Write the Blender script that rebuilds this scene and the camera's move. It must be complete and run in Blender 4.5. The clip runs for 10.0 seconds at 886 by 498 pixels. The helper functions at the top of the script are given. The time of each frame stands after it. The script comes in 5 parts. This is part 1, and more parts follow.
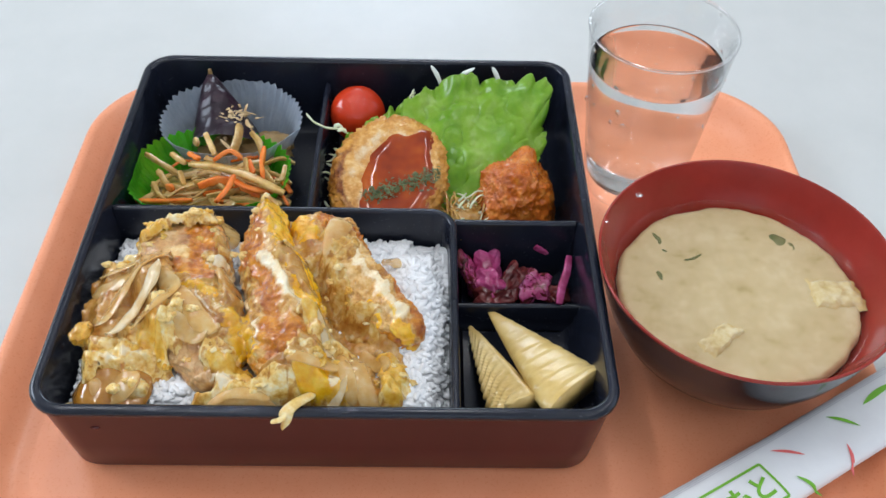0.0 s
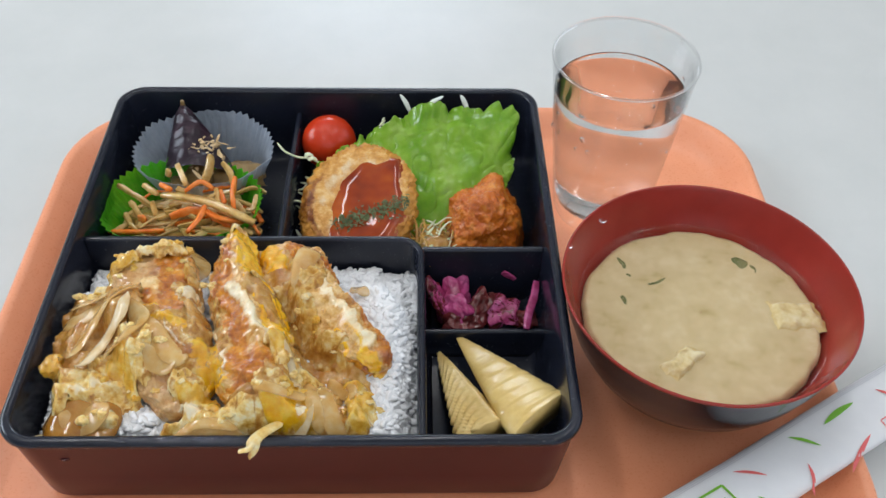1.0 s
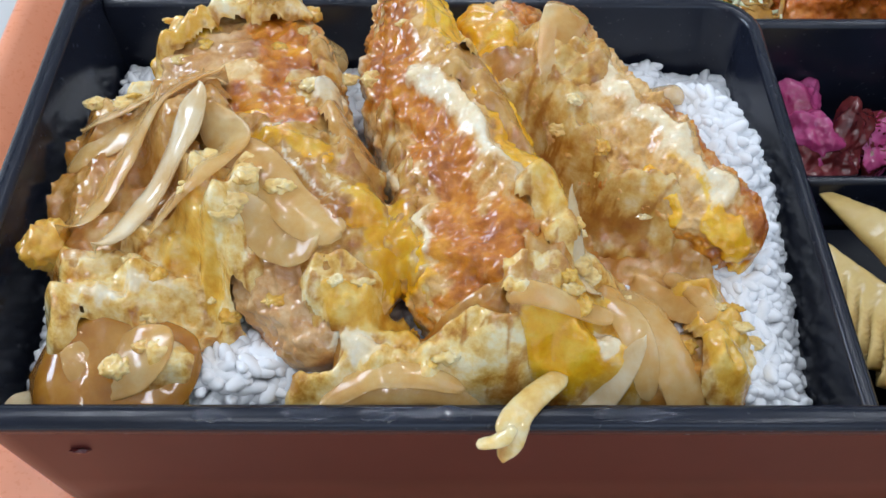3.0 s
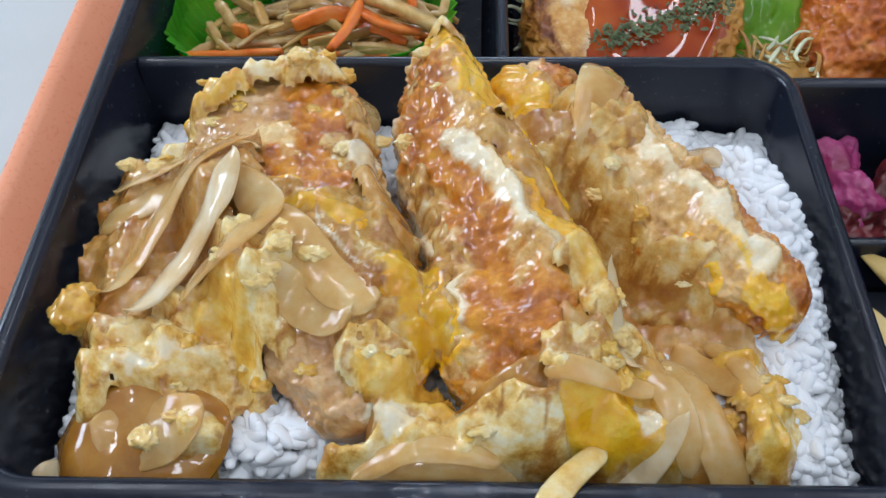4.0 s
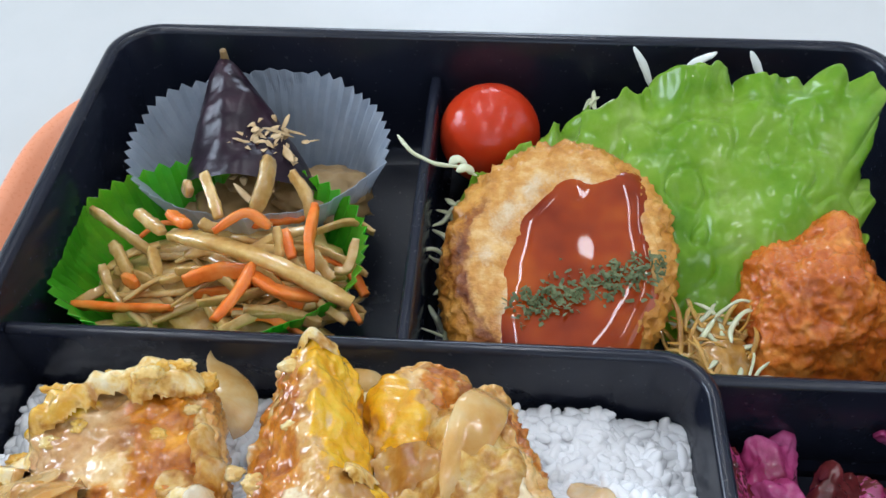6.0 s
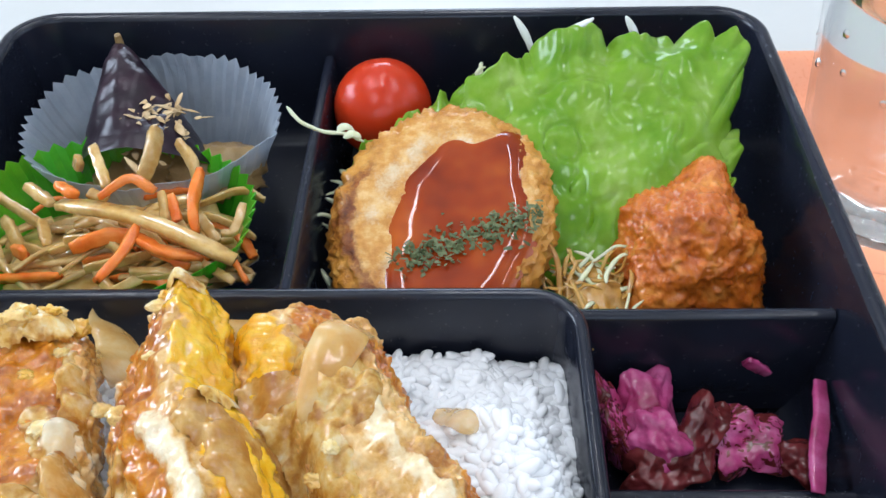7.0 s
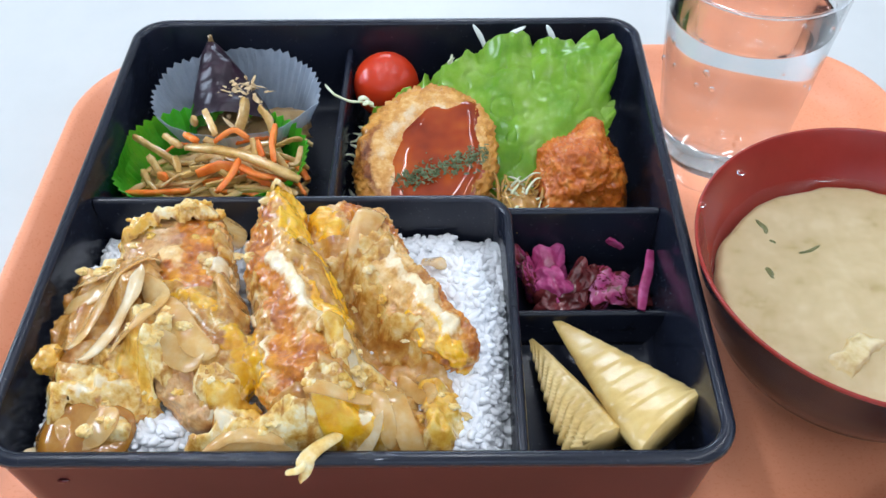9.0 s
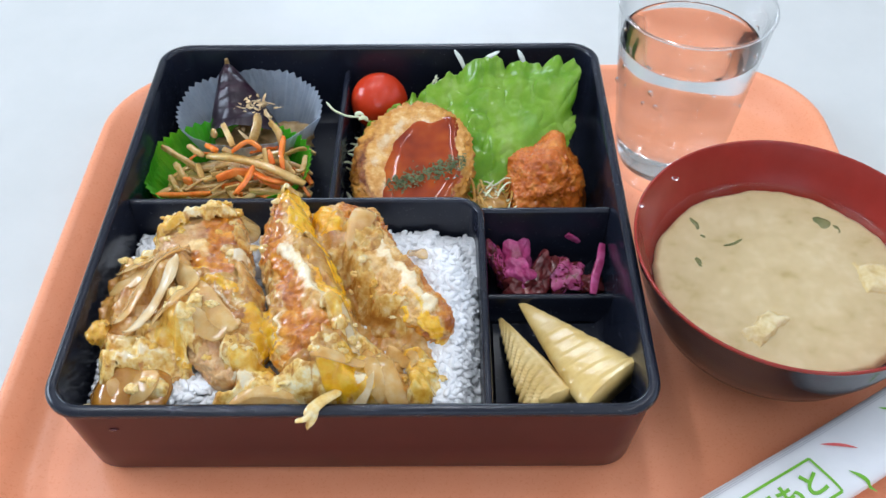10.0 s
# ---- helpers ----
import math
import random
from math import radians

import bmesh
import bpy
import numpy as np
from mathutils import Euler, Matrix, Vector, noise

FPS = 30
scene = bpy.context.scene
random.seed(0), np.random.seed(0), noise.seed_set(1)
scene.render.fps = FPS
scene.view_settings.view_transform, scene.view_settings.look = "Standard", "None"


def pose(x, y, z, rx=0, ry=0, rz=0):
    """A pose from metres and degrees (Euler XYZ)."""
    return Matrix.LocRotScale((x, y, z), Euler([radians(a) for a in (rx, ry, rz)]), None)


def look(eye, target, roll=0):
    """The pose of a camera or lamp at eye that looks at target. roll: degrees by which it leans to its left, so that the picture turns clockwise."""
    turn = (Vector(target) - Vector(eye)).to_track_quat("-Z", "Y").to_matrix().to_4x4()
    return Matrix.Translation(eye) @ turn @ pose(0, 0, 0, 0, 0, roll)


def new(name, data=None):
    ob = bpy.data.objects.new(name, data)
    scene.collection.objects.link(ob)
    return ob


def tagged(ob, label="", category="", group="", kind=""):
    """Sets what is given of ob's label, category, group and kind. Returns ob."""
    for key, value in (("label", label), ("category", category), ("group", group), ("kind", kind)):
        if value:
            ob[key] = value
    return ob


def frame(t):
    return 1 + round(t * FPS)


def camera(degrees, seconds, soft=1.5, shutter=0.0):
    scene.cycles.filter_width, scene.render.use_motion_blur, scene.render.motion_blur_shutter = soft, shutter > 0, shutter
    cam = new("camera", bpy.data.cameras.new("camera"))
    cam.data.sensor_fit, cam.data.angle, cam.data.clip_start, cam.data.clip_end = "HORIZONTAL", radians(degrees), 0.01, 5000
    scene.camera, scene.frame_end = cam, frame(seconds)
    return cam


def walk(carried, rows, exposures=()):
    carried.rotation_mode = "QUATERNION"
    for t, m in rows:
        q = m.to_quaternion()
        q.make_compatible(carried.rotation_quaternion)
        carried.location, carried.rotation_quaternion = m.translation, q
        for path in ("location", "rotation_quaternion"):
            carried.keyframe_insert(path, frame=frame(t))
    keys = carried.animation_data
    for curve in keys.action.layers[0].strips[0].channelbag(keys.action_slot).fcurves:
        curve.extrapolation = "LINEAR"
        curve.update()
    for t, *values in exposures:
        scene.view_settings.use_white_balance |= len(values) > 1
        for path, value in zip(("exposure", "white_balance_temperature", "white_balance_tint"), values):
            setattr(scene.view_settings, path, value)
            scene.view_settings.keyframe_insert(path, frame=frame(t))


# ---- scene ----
cam = camera(51.0, 10.0)
PATH = [
    (0, (0.036, -0.183, 0.329), (0.071, 1.187, -1.128), 1.8),
    (0.5, (0.044, -0.193, 0.344), (0.09, 1.196, -1.094), 1.6),
    (1, (0.046, -0.184, 0.337), (0.1, 1.211, -1.095), 1.6),
    (1.5, (0.022, -0.15, 0.287), (0.09, 1.193, -1.193), 1.7),
    (2, (-0.014, -0.108, 0.227), (0.022, 1.09, -1.373), 1.2),
    (2.2, (-0.02, -0.095, 0.213), (0.014, 1.079, -1.406), 1.7),
    (3.3, (-0.024, -0.061, 0.176), (-0.032, 1.154, -1.413), -0.3),
    (3.5, (-0.024, -0.062, 0.179), (-0.038, 1.17, -1.397), -0.4),
    (4, (-0.026, -0.058, 0.18), (-0.073, 1.201, -1.373), -1.3),
    (4.5, (-0.034, -0.044, 0.187), (-0.091, 1.231, -1.354), -1.3),
    (5, (-0.031, -0.021, 0.201), (-0.134, 1.286, -1.309), -1.3),
    (5.5, (-0.019, -0.005, 0.198), (-0.126, 1.338, -1.279), -1.0),
    (6, (0.002, -0.005, 0.198), (-0.107, 1.343, -1.275), -1.2),
    (6.2, (0.011, -0.003, 0.197), (-0.08, 1.355, -1.268), -1.2),
    (7.3, (0.029, -0.034, 0.187), (-0.02, 1.384, -1.222), -1.8),
    (7.5, (0.034, -0.042, 0.189), (-0.023, 1.349, -1.248), -2.0),
    (8, (0.036, -0.074, 0.205), (0.019, 1.317, -1.232), -0.7),
    (8.5, (0.028, -0.102, 0.234), (0.009, 1.264, -1.226), -0.9),
    (9, (0.027, -0.13, 0.274), (0.011, 1.229, -1.193), -0.8),
    (9.5, (0.03, -0.148, 0.292), (0.014, 1.216, -1.17), -0.8),
    (10, (0.034, -0.174, 0.316), (0.021, 1.189, -1.148), -0.7),
]
walk(cam, [(t, look(eye, target, roll)) for t, eye, target, roll in PATH],
     [(0.0, -0.28, 6000, 10), (0.5, -0.36, 6100, 10), (1.0, -0.4, 6200, 10), (1.5, -0.15, 6050, 10), (2.2, 0.0, 5900, 10), (3.3, -0.42, 5600, 10), (4.8, -0.40, 5600, 10), (5.5, -0.28, 5600, 10), (6.2, -0.2, 5850, 10), (7.3, 0.0, 5750, 10), (8.5, 0.0, 5600, 10), (10.0, -0.12, 5750, 10)])

# ---- world and light ----
world = bpy.data.worlds.new("sky")
scene.world = world
world.use_nodes = True
_n = world.node_tree.nodes
_sky = _n.new("ShaderNodeTexSky")
_sky.sky_type, _sky.sun_disc = "NISHITA", False
_sky.sun_elevation, _sky.sun_rotation = radians(40), radians(-60)
_n["Background"].inputs["Strength"].default_value = 0.12
world.node_tree.links.new(_sky.outputs[0], _n["Background"].inputs["Color"])


def window_light(name, place, target, wide, high, watts, colour):
    data = bpy.data.lights.new(name, "AREA")
    data.shape, data.size, data.size_y, data.energy, data.color = "RECTANGLE", wide, high, watts, colour
    ob = new(name, data)
    ob.matrix_world = look(place, target)
    return ob


window_light("window_light_left", (-1.95, 0.75, 0.95), (0, 0.55, 0.15), 1.1, 0.6, 27, (0.84, 0.92, 1.0))
window_light("window_light_back", (-0.1, 2.35, 0.95), (0, 0.2, 0.05), 0.8, 0.55, 12, (0.84, 0.92, 1.0))
# unseen fill, added at front and right to brighten glass and tray
window_light("window_light_front", (0.2, -2.1, 0.95), (0.2, 0.2, 0.5), 1.9, 0.95, 9, (0.86, 0.93, 1.0))
window_light("window_light_right", (2.0, 0.3, 0.95), (0, 0.3, 0.6), 1.7, 0.95, 8, (0.86, 0.93, 1.0))
# the two at y -0.95 are added fill that brightens the tray's front
for x, y, watts in ((-0.75, 0.55, 7.0), (0.05, 0.75, 6.5), (0.95, 0.45, 6.0), (-0.55, -0.95, 5.0), (0.75, -0.95, 5.0)):
    window_light("ceiling_tube_light", (x, y, 1.80), (x, y + 0.0001, 0), 0.09, 1.2, watts, (1.0, 0.97, 0.94))


# ---- materials ----
def material(name, colours, scale=60.0, rough=0.5, bump=0.0, bump_scale=None, metal=0.0, sss=0.0, radius=(0.5, 0.45, 0.4),
             sss_scale=0.004, coat=0.0, coat_rough=0.1, trans=0.0, ior=1.45, detail=6.0, rough_var=0.0, stretch=(1, 1, 1), tones=None,
             object_random=0.0, spec=0.5, alpha=1.0, contrast=(0.3, 0.7), coat_scale=520.0):
    """A Principled material: colours blended by a noise at real size (scale: cells per metre), with a second finer noise for relief.
    tones: (attribute, colour, roughness) laid over one another where the mesh carries that pigment."""
    m = bpy.data.materials.new(name)
    m.use_nodes = True
    nt = m.node_tree
    N, L = nt.nodes, nt.links
    p = N["Principled BSDF"]
    co = N.new("ShaderNodeTexCoord")
    mp = N.new("ShaderNodeMapping")
    mp.inputs["Scale"].default_value = stretch
    L.new(co.outputs["Object"], mp.inputs["Vector"])
    nz = N.new("ShaderNodeTexNoise")
    nz.inputs["Scale"].default_value, nz.inputs["Detail"].default_value, nz.inputs["Roughness"].default_value = scale, detail, 0.62
    L.new(mp.outputs[0], nz.inputs["Vector"])
    ramp = N.new("ShaderNodeValToRGB")
    els = ramp.color_ramp.elements
    k = len(colours)
    while len(els) < k:
        els.new(0.5)
    for i, c in enumerate(colours):
        els[i].position = contrast[0] + (contrast[1] - contrast[0]) * i / max(1, k - 1)
        els[i].color = (*c, 1)
    L.new(nz.outputs["Fac"], ramp.inputs["Fac"])
    colour = ramp.outputs["Color"]
    if object_random:
        oi = N.new("ShaderNodeObjectInfo")
        hsv = N.new("ShaderNodeHueSaturation")
        mr = N.new("ShaderNodeMapRange")
        mr.inputs["To Min"].default_value, mr.inputs["To Max"].default_value = 1 - object_random, 1 + object_random
        L.new(oi.outputs["Random"], mr.inputs["Value"])
        L.new(mr.outputs[0], hsv.inputs["Value"])
        L.new(colour, hsv.inputs["Color"])
        colour = hsv.outputs["Color"]
    fine = N.new("ShaderNodeTexNoise")
    fine.inputs["Scale"].default_value, fine.inputs["Detail"].default_value = bump_scale or scale * 6, 5.0
    L.new(mp.outputs[0], fine.inputs["Vector"])
    roughness = None
    if rough_var:
        mr = N.new("ShaderNodeMapRange")
        mr.inputs["From Min"].default_value, mr.inputs["From Max"].default_value = 0.3, 0.7
        mr.inputs["To Min"].default_value, mr.inputs["To Max"].default_value = max(0.02, rough - rough_var), min(1, rough + rough_var)
        L.new(fine.outputs["Fac"], mr.inputs["Value"])
        roughness = mr.outputs[0]
    for name_, tint, tone_rough in tones or ():
        at = N.new("ShaderNodeAttribute")
        at.attribute_name = name_
        mix = N.new("ShaderNodeMix")
        mix.data_type = "RGBA"
        # a little fine noise breaks up the edge of each pigment
        mt = N.new("ShaderNodeMath")
        mt.operation = "MULTIPLY_ADD"
        mt.inputs[1].default_value, mt.inputs[2].default_value = 0.7, -0.35
        L.new(fine.outputs["Fac"], mt.inputs[0])
        ad = N.new("ShaderNodeMath")
        ad.operation, ad.use_clamp = "ADD", True
        L.new(at.outputs["Fac"], ad.inputs[0])
        L.new(mt.outputs[0], ad.inputs[1])
        gate = N.new("ShaderNodeMapRange")
        gate.interpolation_type = "SMOOTHSTEP"
        gate.inputs["From Min"].default_value, gate.inputs["From Max"].default_value = 0.15, 0.85
        L.new(ad.outputs[0], gate.inputs["Value"])
        L.new(gate.outputs[0], mix.inputs["Factor"])
        L.new(colour, mix.inputs["A"])
        if len(tint) == 3 and not isinstance(tint[0], (int, float)):
            r2 = N.new("ShaderNodeValToRGB")
            r2.color_ramp.elements.new(0.5)
            for i, c in enumerate(tint):
                r2.color_ramp.elements[i].position = 0.32 + 0.18 * i
                r2.color_ramp.elements[i].color = (*c, 1)
            L.new(nz.outputs["Fac"], r2.inputs["Fac"])
            L.new(r2.outputs["Color"], mix.inputs["B"])
        else:
            mix.inputs["B"].default_value = (*tint, 1)
        colour = mix.outputs["Result"]
        rm = N.new("ShaderNodeMix")
        L.new(gate.outputs[0], rm.inputs["Factor"])
        if roughness is None:
            rm.inputs["A"].default_value = rough
        else:
            L.new(roughness, rm.inputs["A"])
        rm.inputs["B"].default_value = tone_rough
        roughness = rm.outputs["Result"]
    L.new(colour, p.inputs["Base Color"])
    if roughness is None:
        p.inputs["Roughness"].default_value = rough
    else:
        L.new(roughness, p.inputs["Roughness"])
    if bump:
        b = N.new("ShaderNodeBump")
        b.inputs["Strength"].default_value, b.inputs["Distance"].default_value = min(1, bump), 0.0003
        L.new(fine.outputs["Fac"], b.inputs["Height"])
        L.new(b.outputs[0], p.inputs["Normal"])
    if coat:
        # the wet film on top ripples at a coarser scale than the grain below
        wet = N.new("ShaderNodeTexNoise")
        wet.inputs["Scale"].default_value, wet.inputs["Detail"].default_value = coat_scale, 1.5
        L.new(mp.outputs[0], wet.inputs["Vector"])
        cb = N.new("ShaderNodeBump")
        cb.inputs["Strength"].default_value, cb.inputs["Distance"].default_value = 0.7, 0.0006
        L.new(wet.outputs["Fac"], cb.inputs["Height"])
        L.new(cb.outputs[0], p.inputs["Coat Normal"])
    p.inputs["Metallic"].default_value, p.inputs["IOR"].default_value = metal, ior
    p.inputs["Subsurface Weight"].default_value, p.inputs["Subsurface Scale"].default_value = sss, sss_scale
    p.inputs["Subsurface Radius"].default_value = radius
    p.inputs["Coat Weight"].default_value, p.inputs["Coat Roughness"].default_value, p.inputs["Coat IOR"].default_value = coat, coat_rough, 1.58
    p.inputs["Transmission Weight"].default_value, p.inputs["Alpha"].default_value = trans, alpha
    p.inputs["Specular IOR Level"].default_value = 0.2 if coat else spec
    return m


def let_through(m, share):
    """Thin, moist things pass part of the light to their far side."""
    N, L = m.node_tree.nodes, m.node_tree.links
    p, out = N["Principled BSDF"], N["Material Output"]
    tr, mix = N.new("ShaderNodeBsdfTranslucent"), N.new("ShaderNodeMixShader")
    L.new(p.inputs["Base Color"].links[0].from_socket, tr.inputs["Color"])
    mix.inputs["Fac"].default_value = share
    L.new(p.outputs[0], mix.inputs[1])
    L.new(tr.outputs[0], mix.inputs[2])
    L.new(mix.outputs[0], out.inputs["Surface"])
    return m


M = {}
M["plaster"] = material("plaster", [(0.72, 0.71, 0.68), (0.8, 0.79, 0.77)], 3, 0.85, 0.15, 90)
M["lino"] = material("lino", [(0.52, 0.50, 0.46), (0.6, 0.58, 0.54)], 5, 0.5, 0.1, 120)
M["tabletop"] = material("tabletop", [(0.60, 0.61, 0.59), (0.64, 0.645, 0.625)], 25, 0.38, 0.05, 700)
M["tray"] = material("orange plastic", [(0.86, 0.33, 0.165), (0.90, 0.37, 0.20)], 30, 0.3, 0.08, 900, rough_var=0.05)
M["box"] = material("black plastic", [(0.009, 0.011, 0.019), (0.015, 0.018, 0.031)], 30, 0.22, 0.08, 700, rough_var=0.06)
M["box_wall"] = material("dark brown lacquer", [(0.062, 0.014, 0.014), (0.086, 0.020, 0.019)], 25, 0.28, 0.0, 500, spec=0.25)
M["bowl_out"] = material("black lacquer", [(0.012, 0.011, 0.014), (0.02, 0.018, 0.022)], 40, 0.14, 0.04, 500, rough_var=0.05)
M["bowl_in"] = material("red lacquer", [(0.27, 0.026, 0.018), (0.34, 0.036, 0.025)], 40, 0.2, 0.04, 600, rough_var=0.05)
M["soup"] = material("miso soup", [(0.44, 0.35, 0.17), (0.58, 0.48, 0.29), (0.63, 0.53, 0.34), (0.69, 0.60, 0.42)], 90, 0.4, 0.1, 500, sss=0.3, sss_scale=0.004, contrast=(0.28, 0.68), detail=8)
M["paper"] = material("white paper", [(0.78, 0.78, 0.80), (0.84, 0.84, 0.85)], 60, 0.45, 0.1, 500)
M["ink_green"] = material("green ink", [(0.16, 0.42, 0.02), (0.2, 0.5, 0.03)], 200, 0.45)
M["ink_red"] = material("red ink", [(0.75, 0.12, 0.12), (0.8, 0.18, 0.17)], 200, 0.45)


def clear(name, colour, ior, rough=0.0):
    m = bpy.data.materials.new(name)
    m.use_nodes = True
    p = m.node_tree.nodes["Principled BSDF"]
    p.inputs["Base Color"].default_value = (*colour, 1)
    p.inputs["Roughness"].default_value, p.inputs["IOR"].default_value = rough, ior
    p.inputs["Transmission Weight"].default_value = 1.0
    return m




def thin_clear(name, tint, face, edge, rough=0.01):
    """Thin walls or a liquid's skin: straight through, with a gloss that grows at grazing angles."""
    m = bpy.data.materials.new(name)
    m.use_nodes = True
    N, L = m.node_tree.nodes, m.node_tree.links
    N.remove(N["Principled BSDF"])
    fr, tr, gl, mix = N.new("ShaderNodeLayerWeight"), N.new("ShaderNodeBsdfTransparent"), N.new("ShaderNodeBsdfGlossy"), N.new("ShaderNodeMixShader")
    gloss, steep = N.new("ShaderNodeMath"), N.new("ShaderNodeMath")
    steep.operation, steep.inputs[1].default_value = "POWER", 4.0
    gloss.operation, gloss.inputs[1].default_value, gloss.inputs[2].default_value = "MULTIPLY_ADD", edge, face
    gl.inputs["Roughness"].default_value = rough
    tr.inputs["Color"].default_value = (*tint, 1)
    L.new(fr.outputs["Facing"], steep.inputs[0])
    L.new(steep.outputs[0], gloss.inputs[0])
    L.new(gloss.outputs[0], mix.inputs["Fac"])
    L.new(tr.outputs[0], mix.inputs[1])
    L.new(gl.outputs[0], mix.inputs[2])
    L.new(mix.outputs[0], N["Material Output"].inputs["Surface"])
    return m


M["glass"] = thin_clear("clear glass", (0.985, 0.99, 0.99), 0.05, 0.85)
M["water"] = clear("water", (0.995, 0.998, 1.0), 1.22)
M["broth_skin"] = thin_clear("clear soup broth", (0.97, 0.92, 0.82), 0.02, 0.7)


# ---- building helpers ----
def mesh_of(bm, mat, smooth=True, name="mesh"):
    bmesh.ops.recalc_face_normals(bm, faces=bm.faces)
    me = bpy.data.meshes.new(name)
    bm.to_mesh(me)
    bm.free()
    for poly in me.polygons:
        poly.use_smooth = smooth
    for one in mat if isinstance(mat, (list, tuple)) else [mat]:
        me.materials.append(one)
    return me


def part(name, bm, mat, parent, label="", smooth=True):
    ob = new(name, mesh_of(bm, mat, smooth, name))
    ob.parent = parent
    return tagged(ob, label)


def thing(name, label, category, group="", kind="", at=(0, 0, 0)):
    ob = new(name)
    ob.location = at
    ob.empty_display_size = 0.01
    return tagged(ob, label, category, group, kind)


def solid(name, bm, mat, label, category, group="", kind="", smooth=True):
    return tagged(new(name, mesh_of(bm, mat, smooth, name)), label, category, group, kind)


def grid_mesh(rows, close_u=False, close_v=True, cap=False):
    """A bmesh from a list of equally long rings of points; close_v joins each ring's ends, cap fills the first and last ring."""
    bm = bmesh.new()
    vs = [[bm.verts.new(p) for p in r] for r in rows]
    n, k = len(vs), len(vs[0])
    for i in range(n if close_u else n - 1):
        for j in range(k if close_v else k - 1):
            bm.faces.new((vs[i][j], vs[i][(j + 1) % k], vs[(i + 1) % n][(j + 1) % k], vs[(i + 1) % n][j]))
    if cap:
        for ring in (vs[0], vs[-1]):
            bm.faces.new(ring)
    return bm


def rrect(cx, cy, hx, hy, r, z, n=8):
    """A rounded rectangle as a ring of points."""
    pts = []
    for sx, sy, a0 in ((1, 1, 0), (-1, 1, 90), (-1, -1, 180), (1, -1, 270)):
        for i in range(n + 1):
            a = radians(a0 + 90 * i / n)
            pts.append((cx + sx * (hx - r) + r * math.cos(a), cy + sy * (hy - r) + r * math.sin(a), z))
    return pts


def box_bm(x0, y0, z0, x1, y1, z1, bevel=0.0, seg=2):
    bm = bmesh.new()
    bmesh.ops.create_cube(bm, size=1, matrix=Matrix.Translation(((x0 + x1) / 2, (y0 + y1) / 2, (z0 + z1) / 2)) @ Matrix.Diagonal((x1 - x0, y1 - y0, z1 - z0, 1)))
    if bevel:
        bmesh.ops.bevel(bm, geom=bm.edges[:], offset=bevel, segments=seg, affect="EDGES", profile=0.5)
    return bm


def lathe(profile, cx=0, cy=0, n=64):
    """A body turned round a vertical line: profile is (radius, height) from one end to the other."""
    rows = [[(cx + r * math.cos(2 * math.pi * j / n), cy + r * math.sin(2 * math.pi * j / n), z) for j in range(n)] for r, z in profile]
    return grid_mesh(rows)


def spline(pts, n):
    """n points along a Catmull-Rom curve through pts."""
    P = [Vector(p) for p in pts]
    P = [2 * P[0] - P[1]] + P + [2 * P[-1] - P[-2]]
    out = []
    for i in range(n):
        s = i / (n - 1) * (len(P) - 3)
        k = min(int(s), len(P) - 4)
        t = s - k
        a, b, c, d = P[k:k + 4]
        out.append(0.5 * ((2 * b) + (c - a) * t + (2 * a - 5 * b + 4 * c - d) * t * t + (3 * b - a - 3 * c + d) * t ** 3))
    return out


def fbm(p, scale, seed=0.0, octaves=3):
    q = Vector(p) * scale + Vector((seed * 7.31, seed * 3.17, seed * 5.77))
    return noise.fractal(q, 0.9, 2.1, octaves)


# ---- room ----
def wall(name, bm):
    return solid(name, bm, M["plaster"], "plain white plastered wall", "wall", kind="structure", smooth=False)


FLOOR_Z = -0.72
solid("floor", box_bm(-2.2, -2.2, FLOOR_Z - 0.1, 2.2, 2.6, FLOOR_Z), M["lino"], "grey linoleum floor", "floor", kind="structure", smooth=False)
solid("ceiling", box_bm(-2.2, -2.2, 1.88, 2.2, 2.6, 1.98), M["plaster"], "plain white ceiling", "ceiling", kind="structure", smooth=False)


def window_wall(name, along, place, a0, a1, o0, o1, z0, z1):
    """A wall with one opening, o0 to o1 along it and z0 to z1 high."""
    bm = bmesh.new()
    for u0, u1, w0, w1 in ((a0, o0, FLOOR_Z, 1.88), (o1, a1, FLOOR_Z, 1.88), (o0, o1, FLOOR_Z, z0), (o0, o1, z1, 1.88)):
        lo, hi = ((u0, place, w0), (u1, place + 0.12, w1)) if along == "x" else ((place, u0, w0), (place + 0.12, u1, w1))
        other = box_bm(*lo, *hi)
        me = bpy.data.meshes.new("piece")
        other.to_mesh(me)
        other.free()
        bm.from_mesh(me)
        bpy.data.meshes.remove(me)
    return wall(name, bm)


# south and east openings are invented to go with the added fill
window_wall("wall_south", "x", -2.3, -2.2, 2.2, -0.78, 1.18, 0.45, 1.45)
window_wall("wall_east", "y", 2.1, -2.2, 2.6, -0.58, 1.18, 0.45, 1.45)
window_wall("wall_west", "y", -2.12, -2.2, 2.6, 0.18, 1.32, 0.63, 1.27)
window_wall("wall_north", "x", 2.4, -2.2, 2.2, -0.52, 0.32, 0.66, 1.24)

# one housing per tube; the last two only go with the added fill
for x, y in ((-0.75, 0.55), (0.05, 0.75), (0.95, 0.45), (-0.55, -0.95), (0.75, -0.95)):
    fixture = thing("unseen_ceiling_light", "unseen white ceiling light with a long tube, on", "ceiling light", "ceiling lights")
    part("housing", box_bm(x - 0.10, y - 0.64, 1.83, x + 0.10, y + 0.64, 1.88, 0.004), M["plaster"], fixture)

